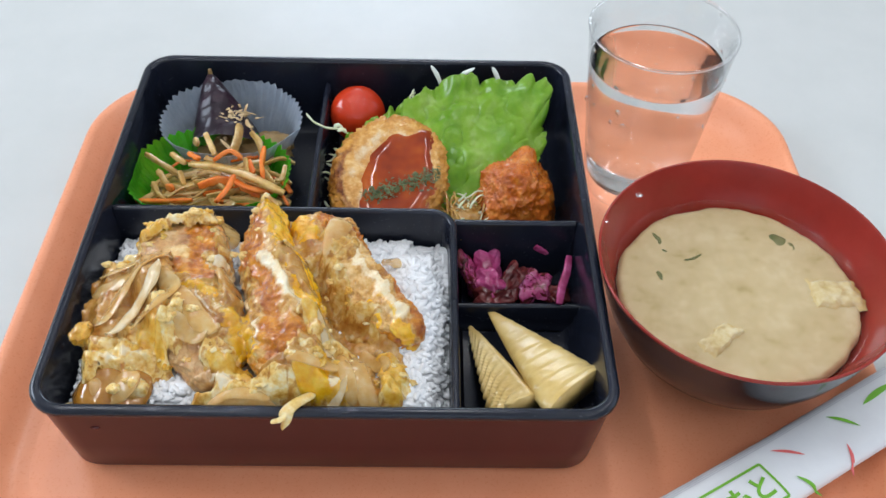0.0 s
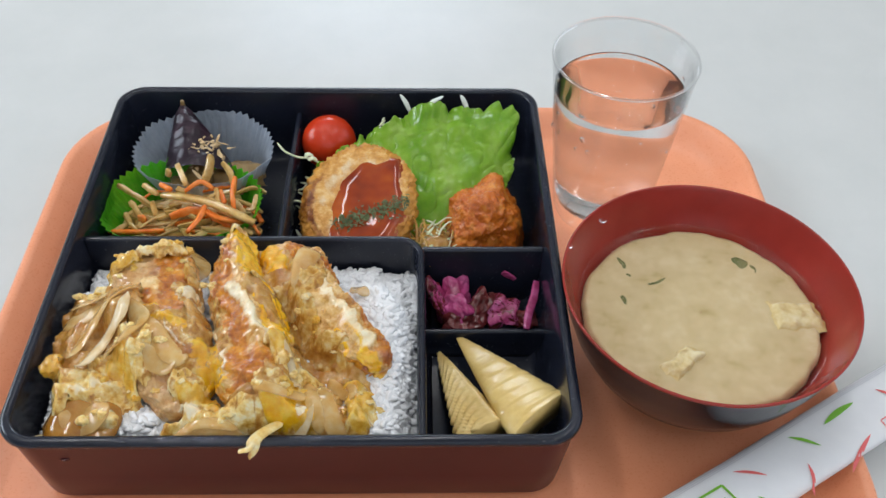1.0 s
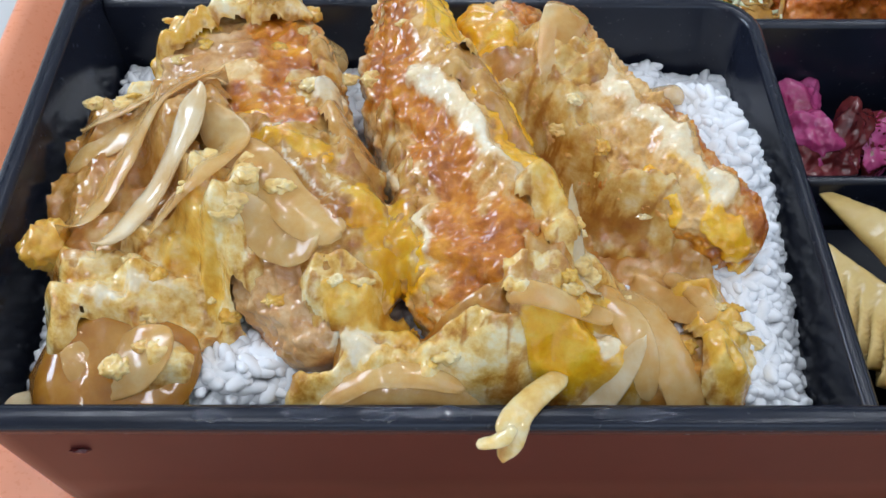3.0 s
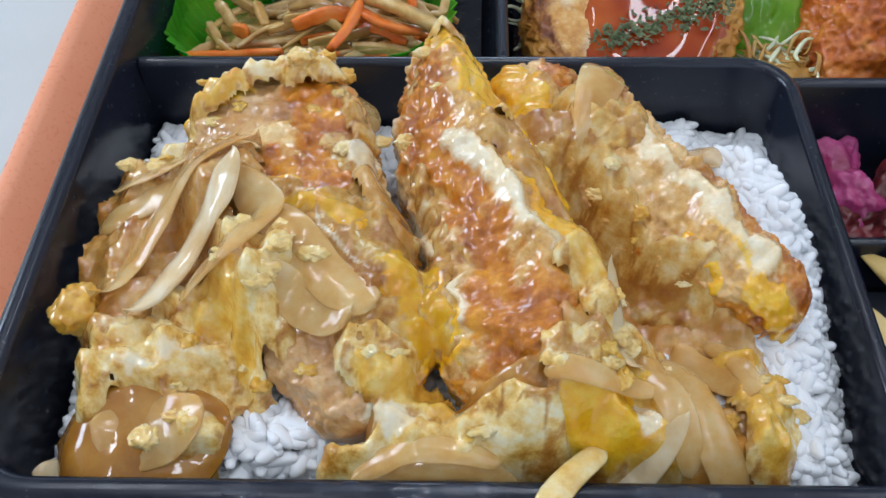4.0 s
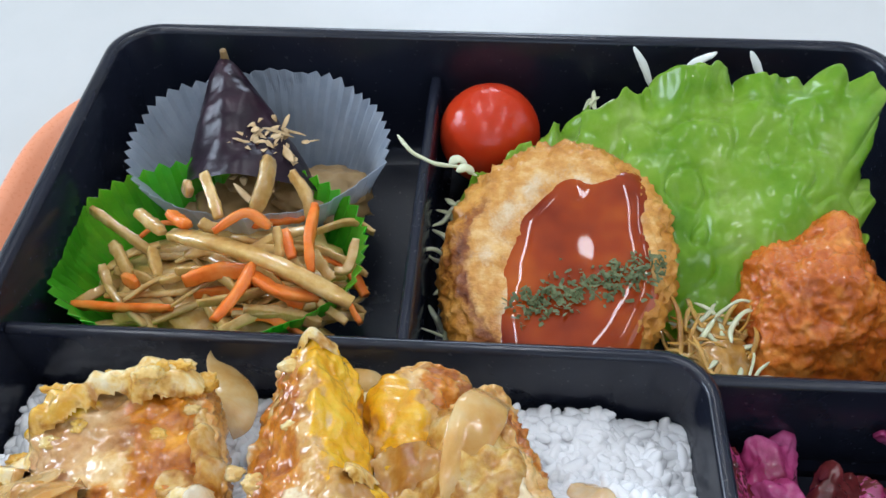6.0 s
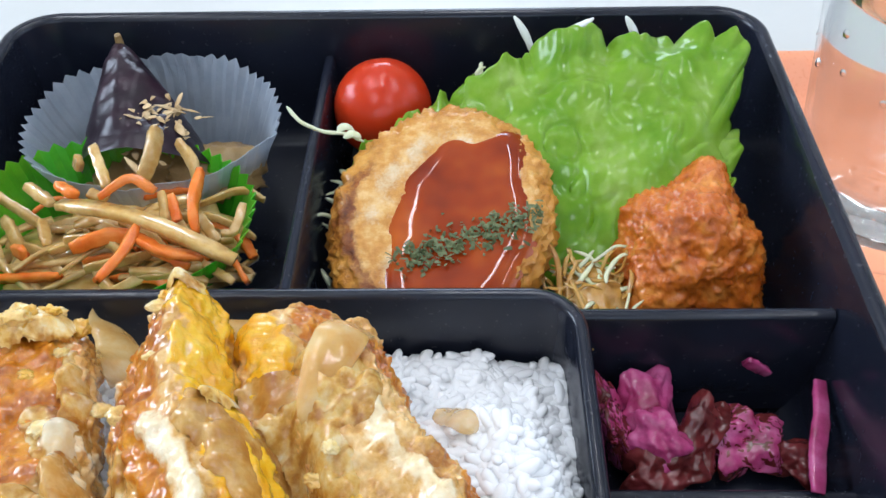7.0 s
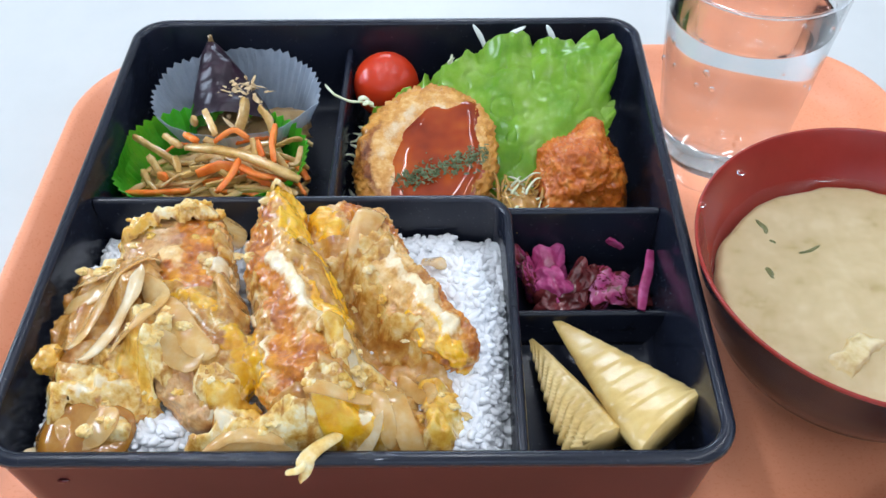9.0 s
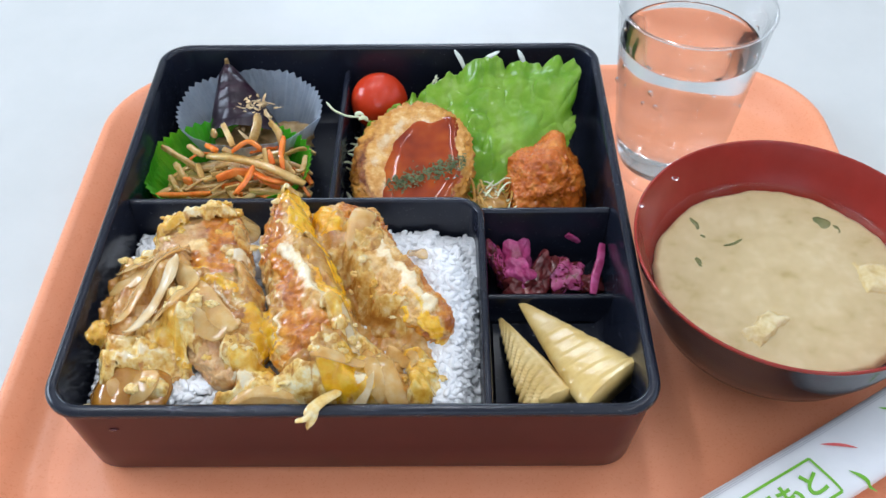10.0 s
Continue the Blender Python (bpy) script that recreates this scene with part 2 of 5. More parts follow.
# table
table = thing("table", "off-white laminate dining table with a smooth top", "table")
part("tabletop", box_bm(-1.1, -0.6, -0.033, 1.2, 1.2, -0.003, 0.004), M["tabletop"], table)
for x in (-1.04, 1.14):
    for y in (-0.54, 1.14):
        part("leg", box_bm(x - 0.02, y - 0.02, FLOOR_Z, x + 0.02, y + 0.02, -0.033, 0.003), M["bowl_out"], table)


# ---- tray ----
def serving_tray():
    cx, cy, hx, hy = 0.0418, 0.1, 0.1858, 0.148
    rows = []
    # upper side from the outer lip inwards, then the underside back out
    for inset, z, r in ((0.0, 0.0095, 0.052), (0.0006, 0.0112, 0.052), (0.002, 0.0122, 0.051), (0.004, 0.0122, 0.05), (0.006, 0.0112, 0.048), (0.011, 0.006, 0.044),
                        (0.015, 0.0022, 0.041), (0.019, 0.0005, 0.038), (0.024, 0.0, 0.036), (0.06, 0.0, 0.028), (0.12, 0.0, 0.02)):
        rows.append(rrect(cx, cy, hx - inset, hy - inset, r, z, 14))
    for inset, z, r in ((0.12, -0.0028, 0.02), (0.024, -0.0028, 0.036), (0.0165, -0.001, 0.040), (0.012, 0.003, 0.043), (0.004, 0.0095, 0.049), (0.0, 0.0085, 0.052)):
        rows.append(rrect(cx, cy, hx - inset, hy - inset, r, z, 14))
    tray = thing("serving_tray", "orange plastic canteen tray with rounded corners on the table", "tray")
    part("raised_rim", grid_mesh(rows[12:] + rows[:9]), M["tray"], tray, "raised rounded rim")
    part("tray_floor", grid_mesh([rows[12], rows[8]], cap=True), M["tray"], tray, "flat smooth tray floor", False)
    return tray


serving_tray()

# ---- bento box ----
BX, BY = 0.0, 0.1081
bento = thing("bento_box", "black plastic bento box with brown lacquered walls on a tray", "lunch box")
rings = [(0.0988, 0.0005, 0.010), (0.1014, 0.0014, 0.012), (0.1029, 0.0045, 0.0125), (0.1043, 0.020, 0.013), (0.1064, 0.0440, 0.0135)]
part("outer_wall", grid_mesh([rrect(BX, BY, h, h + 0.0006, r, z, 10) for h, z, r in rings]), M["box_wall"], bento, "dark brown lacquered outer wall")
rings = [(0.1064, 0.0440, 0.0135), (0.1072, 0.0444, 0.014), (0.1076, 0.0450, 0.014), (0.1076, 0.0466, 0.014), (0.1071, 0.0474, 0.0135), (0.1060, 0.0480, 0.013), (0.1046, 0.0480, 0.0118),
         (0.1037, 0.0475, 0.011), (0.1033, 0.0465, 0.0105), (0.1028, 0.036, 0.0105), (0.1016, 0.016, 0.0105), (0.1005, 0.0105, 0.0105), (0.0985, 0.0075, 0.0095), (0.0955, 0.006, 0.008), (0.05, 0.006, 0.004)]
inner = grid_mesh([rrect(BX, BY, h, h + 0.0006, r, z, 10) for h, z, r in rings])
inner.faces.new([v for v in inner.verts][-44:])
part("inner_shell", inner, M["box"], bento, "black glossy inside and rim")
base = grid_mesh([rrect(BX, BY, 0.0988, 0.0994, 0.010, 0.0005, 10), rrect(BX, BY, 0.02, 0.02, 0.005, 0.0005, 10)])
base.faces.new([v for v in base.verts][-44:])
part("base", base, M["box"], bento)
for sx in (-1, 1):
    for sy in (-1, 1):
        x0, x1 = sorted((sx * 0.034, sx * 0.094))
        y0, y1 = sorted((BY + sy * 0.083, BY + sy * 0.0990))
        part("foot", box_bm(x0, y0, 0.00005, x1, y1, 0.0012, 0.0004), M["box"], bento)


def divider(line, top, thick=0.0030, base_thick=0.0046, n=None):
    """A low wall along a line of (x, y), rounded on top and wider at its foot."""
    pts = [Vector((x, y, 0)) for x, y in line]
    rows = []
    for i, p in enumerate(pts):
        d = (pts[min(i + 1, len(pts) - 1)] - pts[max(i - 1, 0)]).normalized()
        side = Vector((-d.y, d.x, 0))
        ring = []
        for w, z in ((base_thick * 0.5 + 0.003, 0.0055), (base_thick * 0.5 + 0.0008, 0.0075), (base_thick * 0.5, 0.011), (thick * 0.52, top - 0.0014), (thick * 0.4, top - 0.0004), (thick * 0.15, top),
                     (-thick * 0.15, top), (-thick * 0.4, top - 0.0004), (-thick * 0.52, top - 0.0014), (-base_thick * 0.5, 0.011), (-base_thick * 0.5 - 0.0008, 0.0075), (-base_thick * 0.5 - 0.003, 0.0055)):
            ring.append(p + side * w + Vector((0, 0, z)))
        rows.append(ring)
    return grid_mesh(rows, close_v=True)


corner = [(0.0370 + 0.0105 * math.sin(radians(a)), 0.1018 + 0.0105 * math.cos(radians(a))) for a in range(0, 91, 10)]
part("divider", divider([(-0.1026, 0.1123), (-0.05, 0.1123), (0.02, 0.1123)] + corner + [(0.0475, 0.06), (0.0477, 0.0052)], 0.0402, 0.0032), M["box"], bento, "tall curved divider round the rice")
part("divider", divider([(0.0480, 0.1095), (0.075, 0.1095), (0.1024, 0.1095)], 0.0365), M["box"], bento)
part("divider", divider([(0.0485, 0.0758), (0.075, 0.0758), (0.1018, 0.0758)], 0.0192, 0.0026), M["box"], bento, "low thin divider")
part("divider", divider([(-0.0172, 0.1128), (-0.0168, 0.16), (-0.0163, 0.2098)], 0.0360), M["box"], bento)


# ---- soup bowl ----
WX, WY = 0.1653, 0.0682
bowl = thing("soup_bowl", "lacquered soup bowl, black outside and red inside, full", "bowl")
part("outside", lathe([(0.0265, 0.0), (0.0275, 0.0006), (0.0272, 0.0045), (0.0268, 0.0068), (0.032, 0.0085), (0.040, 0.0135), (0.0475, 0.022), (0.0530, 0.033), (0.0570, 0.045), (0.0594, 0.0545), (0.0602, 0.0568)], WX, WY, 96), M["bowl_out"], bowl, "black lacquered outside")
part("rim", lathe([(0.0602, 0.0568), (0.0604, 0.0577), (0.0600, 0.0582), (0.0594, 0.0580)], WX, WY, 96), M["bowl_in"], bowl, "worn reddish rim")
part("inside", lathe([(0.0594, 0.0580), (0.0588, 0.0568), (0.0566, 0.0490), (0.0522, 0.0395), (0.046, 0.028), (0.035, 0.018), (0.012, 0.0125), (0.0005, 0.012)], WX, WY, 96), M["bowl_in"], bowl, "glossy red lacquered inside")

soup = thing("miso_soup", "cloudy beige miso soup with a clear rim in a red bowl", "soup")
skin = [[(WX + r * math.cos(a), WY + r * math.sin(a), z) for a in [2 * math.pi * j / 96 for j in range(96)]] for r, z in ((0.0002, 0.0404), (0.03, 0.0404), (0.0505, 0.0404), (0.0518, 0.0407), (0.0522, 0.0412))]
part("clear_broth", grid_mesh(skin), M["broth_skin"], soup, "clear amber broth at the surface").visible_shadow = False
cloud = []
for k in range(40):
    ring = []
    for a in [2 * math.pi * j / 160 for j in range(160)]:
        rag = 1 + 0.020 * fbm((math.cos(a), math.sin(a), 0), 3.0, 3, 3) + 0.012 * fbm((math.cos(a), math.sin(a), 0), 11.0, 5, 2)
        r = (0.0484 * k / 38 if k < 39 else 0.0492) * rag + 0.0002
        x, y = r * math.cos(a), r * math.sin(a)
        z = 0.0398 + 0.0003 * fbm((x, y, 0), 110, 3, 3) - (0.0040 if k == 39 else 0.0006 if k == 38 else 0)
        ring.append((WX + x, WY + y, z))
    cloud.append(ring)
part("miso_cloud", grid_mesh(cloud), M["soup"], soup, "cloudy beige miso")

# ---- glass of water ----
GX, GY = 0.1419, 0.1757
glass = thing("drinking_glass", "clear tapered drinking glass with water on the tray", "glass")
part("glass_body", lathe([(0.0004, 0.0003), (0.021, 0.0003), (0.0232, 0.0012), (0.0242, 0.004), (0.0255, 0.014), (0.0298, 0.055), (0.0336, 0.0925), (0.0338, 0.0938), (0.0334, 0.0945), (0.0329, 0.0943), (0.0326, 0.0935), (0.0288, 0.055), (0.0249, 0.016), (0.0236, 0.0105), (0.0206, 0.0082), (0.0004, 0.0076)], GX, GY, 96), M["glass"], glass).visible_shadow = False
part("glass_rim", lathe([(0.0334 + 0.0007 * math.cos(a), 0.0943 + 0.0007 * math.sin(a)) for a in [math.pi * k / 5 for k in range(11)]], GX, GY, 96), clear("glass rim", (1.0, 1.0, 1.0), 1.45), glass, "rounded clear rim").visible_shadow = False
water = solid("water", lathe([(0.0004, 0.0074), (0.0207, 0.0080), (0.0238, 0.0104), (0.0251, 0.0160), (0.0290, 0.055), (0.0309, 0.0758), (0.0310, 0.0764), (0.0300, 0.0755), (0.027, 0.0752), (0.0004, 0.0752)], GX, GY, 96), M["water"], "clear still water in the glass", "water")
water.visible_shadow = False

# ---- chopsticks in a paper sleeve ----
ANG = math.atan2(0.061, 0.107)
CDIR, CSIDE = Vector((math.cos(ANG), math.sin(ANG), 0)), Vector((-math.sin(ANG), math.cos(ANG), 0))
C0 = Vector((0.2019, 0.0160, 0))
rows = []
for i in range(41):
    u = -0.105 + 0.21 * i / 40
    ring = []
    for j in range(28):
        a = 2 * math.pi * j / 28
        c, s = math.cos(a), math.sin(a)
        w, hgt = 0.0133 * math.copysign(abs(c) ** 0.6, c), 0.0044 * math.copysign(abs(s) ** 0.8, s)
        sag = 0.0128 + 0.0034 * min(1, max(0, (u + 0.03) / 0.06))
        hgt *= min(1, (0.106 - abs(u)) / 0.01)
        p = C0 + CDIR * u + CSIDE * w + Vector((0, 0, sag + hgt + 0.0004 * fbm((u, w, 0), 90, 5)))
        ring.append(p)
    rows.append(ring)
sleeve = thing("chopstick_sleeve", "white paper chopstick sleeve with green and red leaf marks", "chopsticks")
part("sleeve", grid_mesh(rows, cap=True), M["paper"], sleeve)

# marks, frame and writing on the sleeve
def on_sleeve(x, y, lift=0.0004):
    """A point on the sleeve's upper side over (x, y)."""
    d = Vector((x, y, 0)) - C0
    u, w = d.dot(CDIR), d.dot(CSIDE)
    c = max(-1, min(1, w / 0.0133))
    s = math.sqrt(max(0, 1 - abs(c) ** (2 / 0.6))) ** 0.8
    sag = 0.0128 + 0.0034 * min(1, max(0, (u + 0.03) / 0.06))
    return Vector((x, y, sag + 0.0044 * s * min(1, (0.106 - abs(u)) / 0.01) + lift))


def leaf_mark(x0, y0, x1, y1, wide, mat, name="leaf_mark"):
    a, b = Vector((x0, y0, 0)) / 1000, Vector((x1, y1, 0)) / 1000
    side = Vector((-(b - a).y, (b - a).x, 0)).normalized()
    rows = []
    for i in range(13):
        t = i / 12
        w = wide / 2000 * max(0.06, math.sin(math.pi * t) ** 0.7)
        c = a.lerp(b, t) + side * 0.0006 * math.sin(math.pi * t)
        rows.append([on_sleeve(*(c + side * w * k)[:2]) for k in (-1, -0.3, 0.3, 1)])
    return part(name, grid_mesh(rows, close_v=False), mat, sleeve)


for kind, x0, y0, x1, y1, wide in (("ink_green", 211, 25.4, 226, 35.4, 2.6), ("ink_green", 195, 20.1, 207, 15.7, 1.5), ("ink_red", 169.6, 5.4, 182.4, 3.5, 1.3), ("ink_red", 199.6, 8, 200.4, -3.6, 1.5),
                                   ("ink_red", 218, 5.8, 228.5, 20.5, 1.9), ("ink_red", 237.4, 42, 246, 36.5, 1.4), ("ink_green", 176.7, -5.4, 186.4, -11.6, 1.5)):
    leaf_mark(x0, y0, x1, y1, wide, M[kind])


def bar(p, q, wide, mat, name):
    p, q = Vector(p), Vector(q)
    side = Vector((-(q - p).y, (q - p).x)).normalized() * wide / 2
    n = max(2, int((q - p).length / 0.002))
    rows = []
    for i in range(n + 1):
        c = p.lerp(q, i / n)
        rows.append([on_sleeve(*(c + side * k)) for k in (-1, 1)])
    return part(name, grid_mesh(rows, close_v=False), mat, sleeve)


F1 = Vector((0.1637, -0.0006))
along, down = Vector(CDIR[:2]), -Vector(CSIDE[:2])
fr = [F1, F1 + down * 0.0152 + along * 0.0015, F1 + down * 0.0152 - along * 0.0555, F1 - along * 0.057]
for i in range(4):
    bar(fr[i], fr[(i + 1) % 4], 0.0010, M["ink_green"], "printed_line")
sq = [Vector((0.2346, 0.0267)), Vector((0.2425, 0.0315)), Vector((0.2455, 0.0255)), Vector((0.2380, 0.0210))]
for i in range(4):
    bar(sq[i], sq[(i + 1) % 4], 0.0005, M["ink_red"], "printed_line")
M["fold"] = material("folded paper edge", [(0.60, 0.60, 0.63), (0.66, 0.66, 0.69)], 100, 0.5)
for off in (0.0100, 0.0108, 0.0117):
    bar(Vector(C0[:2]) - along * 0.1 + Vector(CSIDE[:2]) * off, Vector(C0[:2]) + along * 0.1 + Vector(CSIDE[:2]) * off, 0.0003, M["fold"], "paper_seam")

text = bpy.data.curves.new("lettering", "FONT")
text.body, text.size, text.extrude, text.offset = "おてもと", 0.0106, 0.00015, 0.00022
text_ob = new("lettering", text)
bpy.context.view_layer.update()
letters = bpy.data.meshes.new_from_object(text_ob.evaluated_get(bpy.context.evaluated_depsgraph_get()))
bpy.data.objects.remove(text_ob)
letters.materials.clear()
letters.materials.append(M["ink_green"])
if letters.vertices:
    wide = max(v.co.x for v in letters.vertices)
    origin = F1 + down * 0.0118 - along * (0.0020 + wide)
    for v in letters.vertices:
        q = origin + along * v.co.x - down * v.co.y
        v.co = on_sleeve(q.x, q.y, 0.0004 + v.co.z)
    ob = new("lettering", letters)
    ob.parent = sleeve

# ---- food materials ----
CRUST = [(0.30, 0.07, 0.003), (0.56, 0.18, 0.005), (0.80, 0.36, 0.02)]
YOLK = ((0.80, 0.36, 0.003), (0.88, 0.47, 0.006), (0.92, 0.60, 0.04))
WHITE = ((0.86, 0.64, 0.32), (0.91, 0.77, 0.50), (0.94, 0.87, 0.70))
M["cutlet"] = material("egg-soaked cutlet", [(0.408, 0.158, 0.016), (0.716, 0.409, 0.109), (0.891, 0.660, 0.328)], 190, 0.35, 0.8, 1100, sss=0.2, contrast=(0.33, 0.67), sss_scale=0.002, coat=1.0, coat_rough=0.03, rough_var=0.12, coat_scale=420,
                       tones=[("meat", ((0.44, 0.19, 0.055), (0.62, 0.34, 0.12), (0.78, 0.53, 0.26)), 0.4), ("crust", CRUST, 0.35), ("yolk", YOLK, 0.2), ("white", WHITE, 0.2)])
M["pale"] = material("pale scrambled egg", [(0.685, 0.389, 0.079), (0.841, 0.599, 0.212), (0.920, 0.774, 0.451)], 220, 0.35, 0.3, 1400, sss=0.4, sss_scale=0.003, coat=0.9, coat_rough=0.05, object_random=0.05, coat_scale=420)
M["yellow"] = material("yellow egg", [(0.577, 0.260, 0.014), (0.751, 0.420, 0.047), (0.841, 0.577, 0.157)], 220, 0.35, 0.3, 1400, sss=0.4, sss_scale=0.003, coat=0.9, coat_rough=0.05, object_random=0.05, coat_scale=420)
M["rice"] = material("steamed rice", [(0.85, 0.86, 0.87), (0.92, 0.92, 0.925)], 300, 0.3, 0.0, 2000, coat=0.25, coat_rough=0.12)


# ---- food builders ----
def smooth(a, b, x):
    t = max(0.0, min(1.0, (x - a) / (b - a)))
    return t * t * (3 - 2 * t)


def pigment(p, strokes, seed):
    """How much of each pigment lies at p: strokes are (kind, x0, y0, x1, y1, radius) in millimetres."""
    w = {"crust": 0.0, "white": 0.0, "yolk": 0.0, "meat": 0.0}
    x, y = p[0] * 1000 + 2.2 * fbm(p, 170, seed, 2), p[1] * 1000 + 2.2 * fbm(p, 170, seed + 4, 2)
    rag = 0.35 * fbm(p, 420, seed + 9, 3)
    for kind, x0, y0, x1, y1, r in strokes:
        r *= {"white": 0.58, "crust": 0.92, "yolk": 0.9}.get(kind, 1.0)
        dx, dy = x1 - x0, y1 - y0
        t = max(0, min(1, ((x - x0) * dx + (y - y0) * dy) / (dx * dx + dy * dy + 1e-6)))
        d = math.hypot(x - x0 - t * dx, y - y0 - t * dy) / r
        w[kind] = max(w[kind], smooth(1.35, 0.55, d + 1.3 * rag) * (0.74 if kind == "white" else 1.0))
    return w


def set_attributes(me, values):
    for key in ("crust", "white", "yolk", "meat"):
        at = me.attributes.new(key, "FLOAT", "POINT")
        at.data.foreach_set("value", [v[key] for v in values])


def curd(kind, x, y, z, rx, ry, rz, seed, name="egg_curd", label="", group="soft egg curds over the cutlet"):
    bm = bmesh.new()
    bmesh.ops.create_icosphere(bm, subdivisions=4, radius=1)
    turn = Matrix.Rotation(seed * 1.7, 3, "Z")
    for v in bm.verts:
        d = v.co.normalized()
        k = 1.05 + 0.28 * fbm(d, 0.9, seed, 2) - 0.34 * abs(fbm(d, 2.3, seed + 1, 2)) - 0.16 * abs(fbm(d, 6.0, seed + 5, 2))
        p = Vector((d.x * rx, d.y * ry, d.z * rz)) * k / 1000
        p += d * (-0.0007 * abs(fbm(p, 480, seed + 2, 2)) + 0.0003 * fbm(p, 1000, seed, 2))
        v.co = p + Vector((x, y, z)) / 1000
    words = {"pale": "pale yellow soft egg curd", "yellow": "deep yellow glossy egg curd"}
    return solid(name, bm, M[kind], label or words[kind] + " on the cutlet", "egg", group)


def ribbon(name, pts, wide, thick, mat, label, category, group="", curl=0.25, n=36, seed=0.0, taper=0.35, m=14, wave=0.0):
    """A flat, slightly arched strip along a curve through pts (millimetres)."""
    C = spline([Vector(p) / 1000 for p in pts], n)
    rows = []
    for i, c in enumerate(C):
        t = i / (n - 1)
        T = (C[min(i + 1, n - 1)] - C[max(i - 1, 0)]).normalized()
        S = T.cross(Vector((0, 0, 1)))
        S = S.normalized() if S.length > 1e-4 else Vector((1, 0, 0))
        U = S.cross(T)
        R = Matrix.Rotation(0.35 * fbm((t * 2, seed, 0), 1.0, seed), 3, T)
        S, U = R @ S, R @ U
        k = 1 - taper + taper * (1 - abs(2 * t - 1) ** 2.2)
        k *= max(0.15, min(1, min(t, 1 - t) * n / 1.6)) ** 0.4
        w, h = wide / 2000 * k * (1 + 0.12 * fbm((t * 3, 0, seed), 1, seed)), thick / 2000 * max(0.35, k)
        ring = []
        for j in range(m):
            a = 2 * math.pi * j / m
            x, z = math.cos(a), math.sin(a)
            x = math.copysign(abs(x) ** 0.75, x)
            p = c + S * x * w + U * (z * h + curl * w * (0.5 - x * x) + wave * 0.001 * math.sin(5 * x + 9 * t + seed))
            p += Vector((0, 0, 1)) * 0.0003 * fbm(p, 350, seed)
            ring.append(p)
        rows.append(ring)
    return solid(name, grid_mesh(rows, cap=True), mat, label, category, group)

# ---- rice ----
def rice_height(x, y):
    """The rice bed's level in metres at (x, y)."""
    z = 0.0375 + 0.0036 * fbm((x, y, 0), 34, 2, 3)
    z += 0.0060 * math.exp(-((x - 0.026) ** 2 + (y - 0.072) ** 2) / 0.0007) + 0.003 * math.exp(-((x + 0.060) ** 2 + (y - 0.013) ** 2) / 0.00008)
    z += 0.0040 * math.exp(-((x + 0.082) ** 2 + (y - 0.094) ** 2) / 0.0002)
    # the mound falls away to the walls, most at its rounded back corner
    edge = min(x + 0.1, 0.0462 - x, y - 0.003, 0.107 - y, 0.019 - (math.hypot(max(0, x - 0.024), max(0, y - 0.066)) - 0.0005))
    return z - 0.017 * (1 - smooth(-0.004, 0.010, edge))


def rice_bed():
    rng = random.Random(5)
    verts, faces = [], []
    nx, ny = 60, 42
    for j in range(ny + 1):
        for i in range(nx + 1):
            x, y = -0.0975 + 0.143 * i / nx, 0.0095 + 0.097 * j / ny
            verts.append((x, y, rice_height(x, y) - 0.0013 + 0.0006 * fbm((x, y, 0), 300, 4, 2)))
    for j in range(ny):
        for i in range(nx):
            a = j * (nx + 1) + i
            faces.append((a, a + 1, a + nx + 2, a + nx + 1))
    low = len(verts)
    verts += [(-0.095, 0.012, 0.0062), (0.0455, 0.012, 0.0062), (0.0455, 0.1065, 0.0062), (-0.095, 0.1065, 0.0062)]
    faces.append((low, low + 1, low + 2, low + 3))
    ring = [(math.cos(2 * math.pi * k / 8), math.sin(2 * math.pi * k / 8)) for k in range(8)]
    prof = [(-1.0, 0.16), (-0.86, 0.62), (-0.5, 0.93), (0.0, 1.0), (0.5, 0.96), (0.86, 0.66), (1.0, 0.16)]
    for g in range(11000):
        x, y = rng.uniform(-0.1, 0.0462), rng.uniform(0.006, 0.1075)
        if math.hypot(min(0, x + 0.0905), min(0, y - 0.0165)) > 0.0095:
            continue
        # few grains where the cutlet covers them
        if -0.072 < x < 0.012 and 0.028 < y < 0.095 and rng.random() < 0.9:
            continue
        clump = 0.0014 * fbm((x, y, 0), 190, 7, 2)
        z = rice_height(x, y) + clump + rng.uniform(-0.0012, 0.0008)
        L, W = rng.uniform(0.0027, 0.0036), rng.uniform(0.00115, 0.0015)
        R = Euler((rng.gauss(0, 0.35), rng.gauss(0, 0.35), rng.uniform(0, 6.28))).to_matrix()
        bend = rng.uniform(-0.14, 0.14)
        b = len(verts)
        for u, k in prof:
            for c, s in ring:
                p = Vector((u * L, c * W * k + bend * L * u * u, s * W * k * 0.85))
                p = R @ p + Vector((x, y, z))
                p.x, p.y = min(0.0464, max(-0.1008, p.x)), max(0.0052, min(0.1084, p.y))
                verts.append(p)
        for i in range(6):
            for j in range(8):
                faces.append((b + i * 8 + j, b + (i + 1) * 8 + j, b + (i + 1) * 8 + (j + 1) % 8, b + i * 8 + (j + 1) % 8))
        faces.append(tuple(b + j for j in range(8)))
        faces.append(tuple(b + 48 + j for j in range(7, -1, -1)))
    me = bpy.data.meshes.new("steamed_rice")
    me.from_pydata([tuple(v) for v in verts], [], faces)
    me.polygons.foreach_set("use_smooth", [True] * len(me.polygons))
    me.materials.append(M["rice"])
    return tagged(new("steamed_rice", me), "white steamed rice grains under the cutlet", "rice", kind="stuff")


rice_bed()


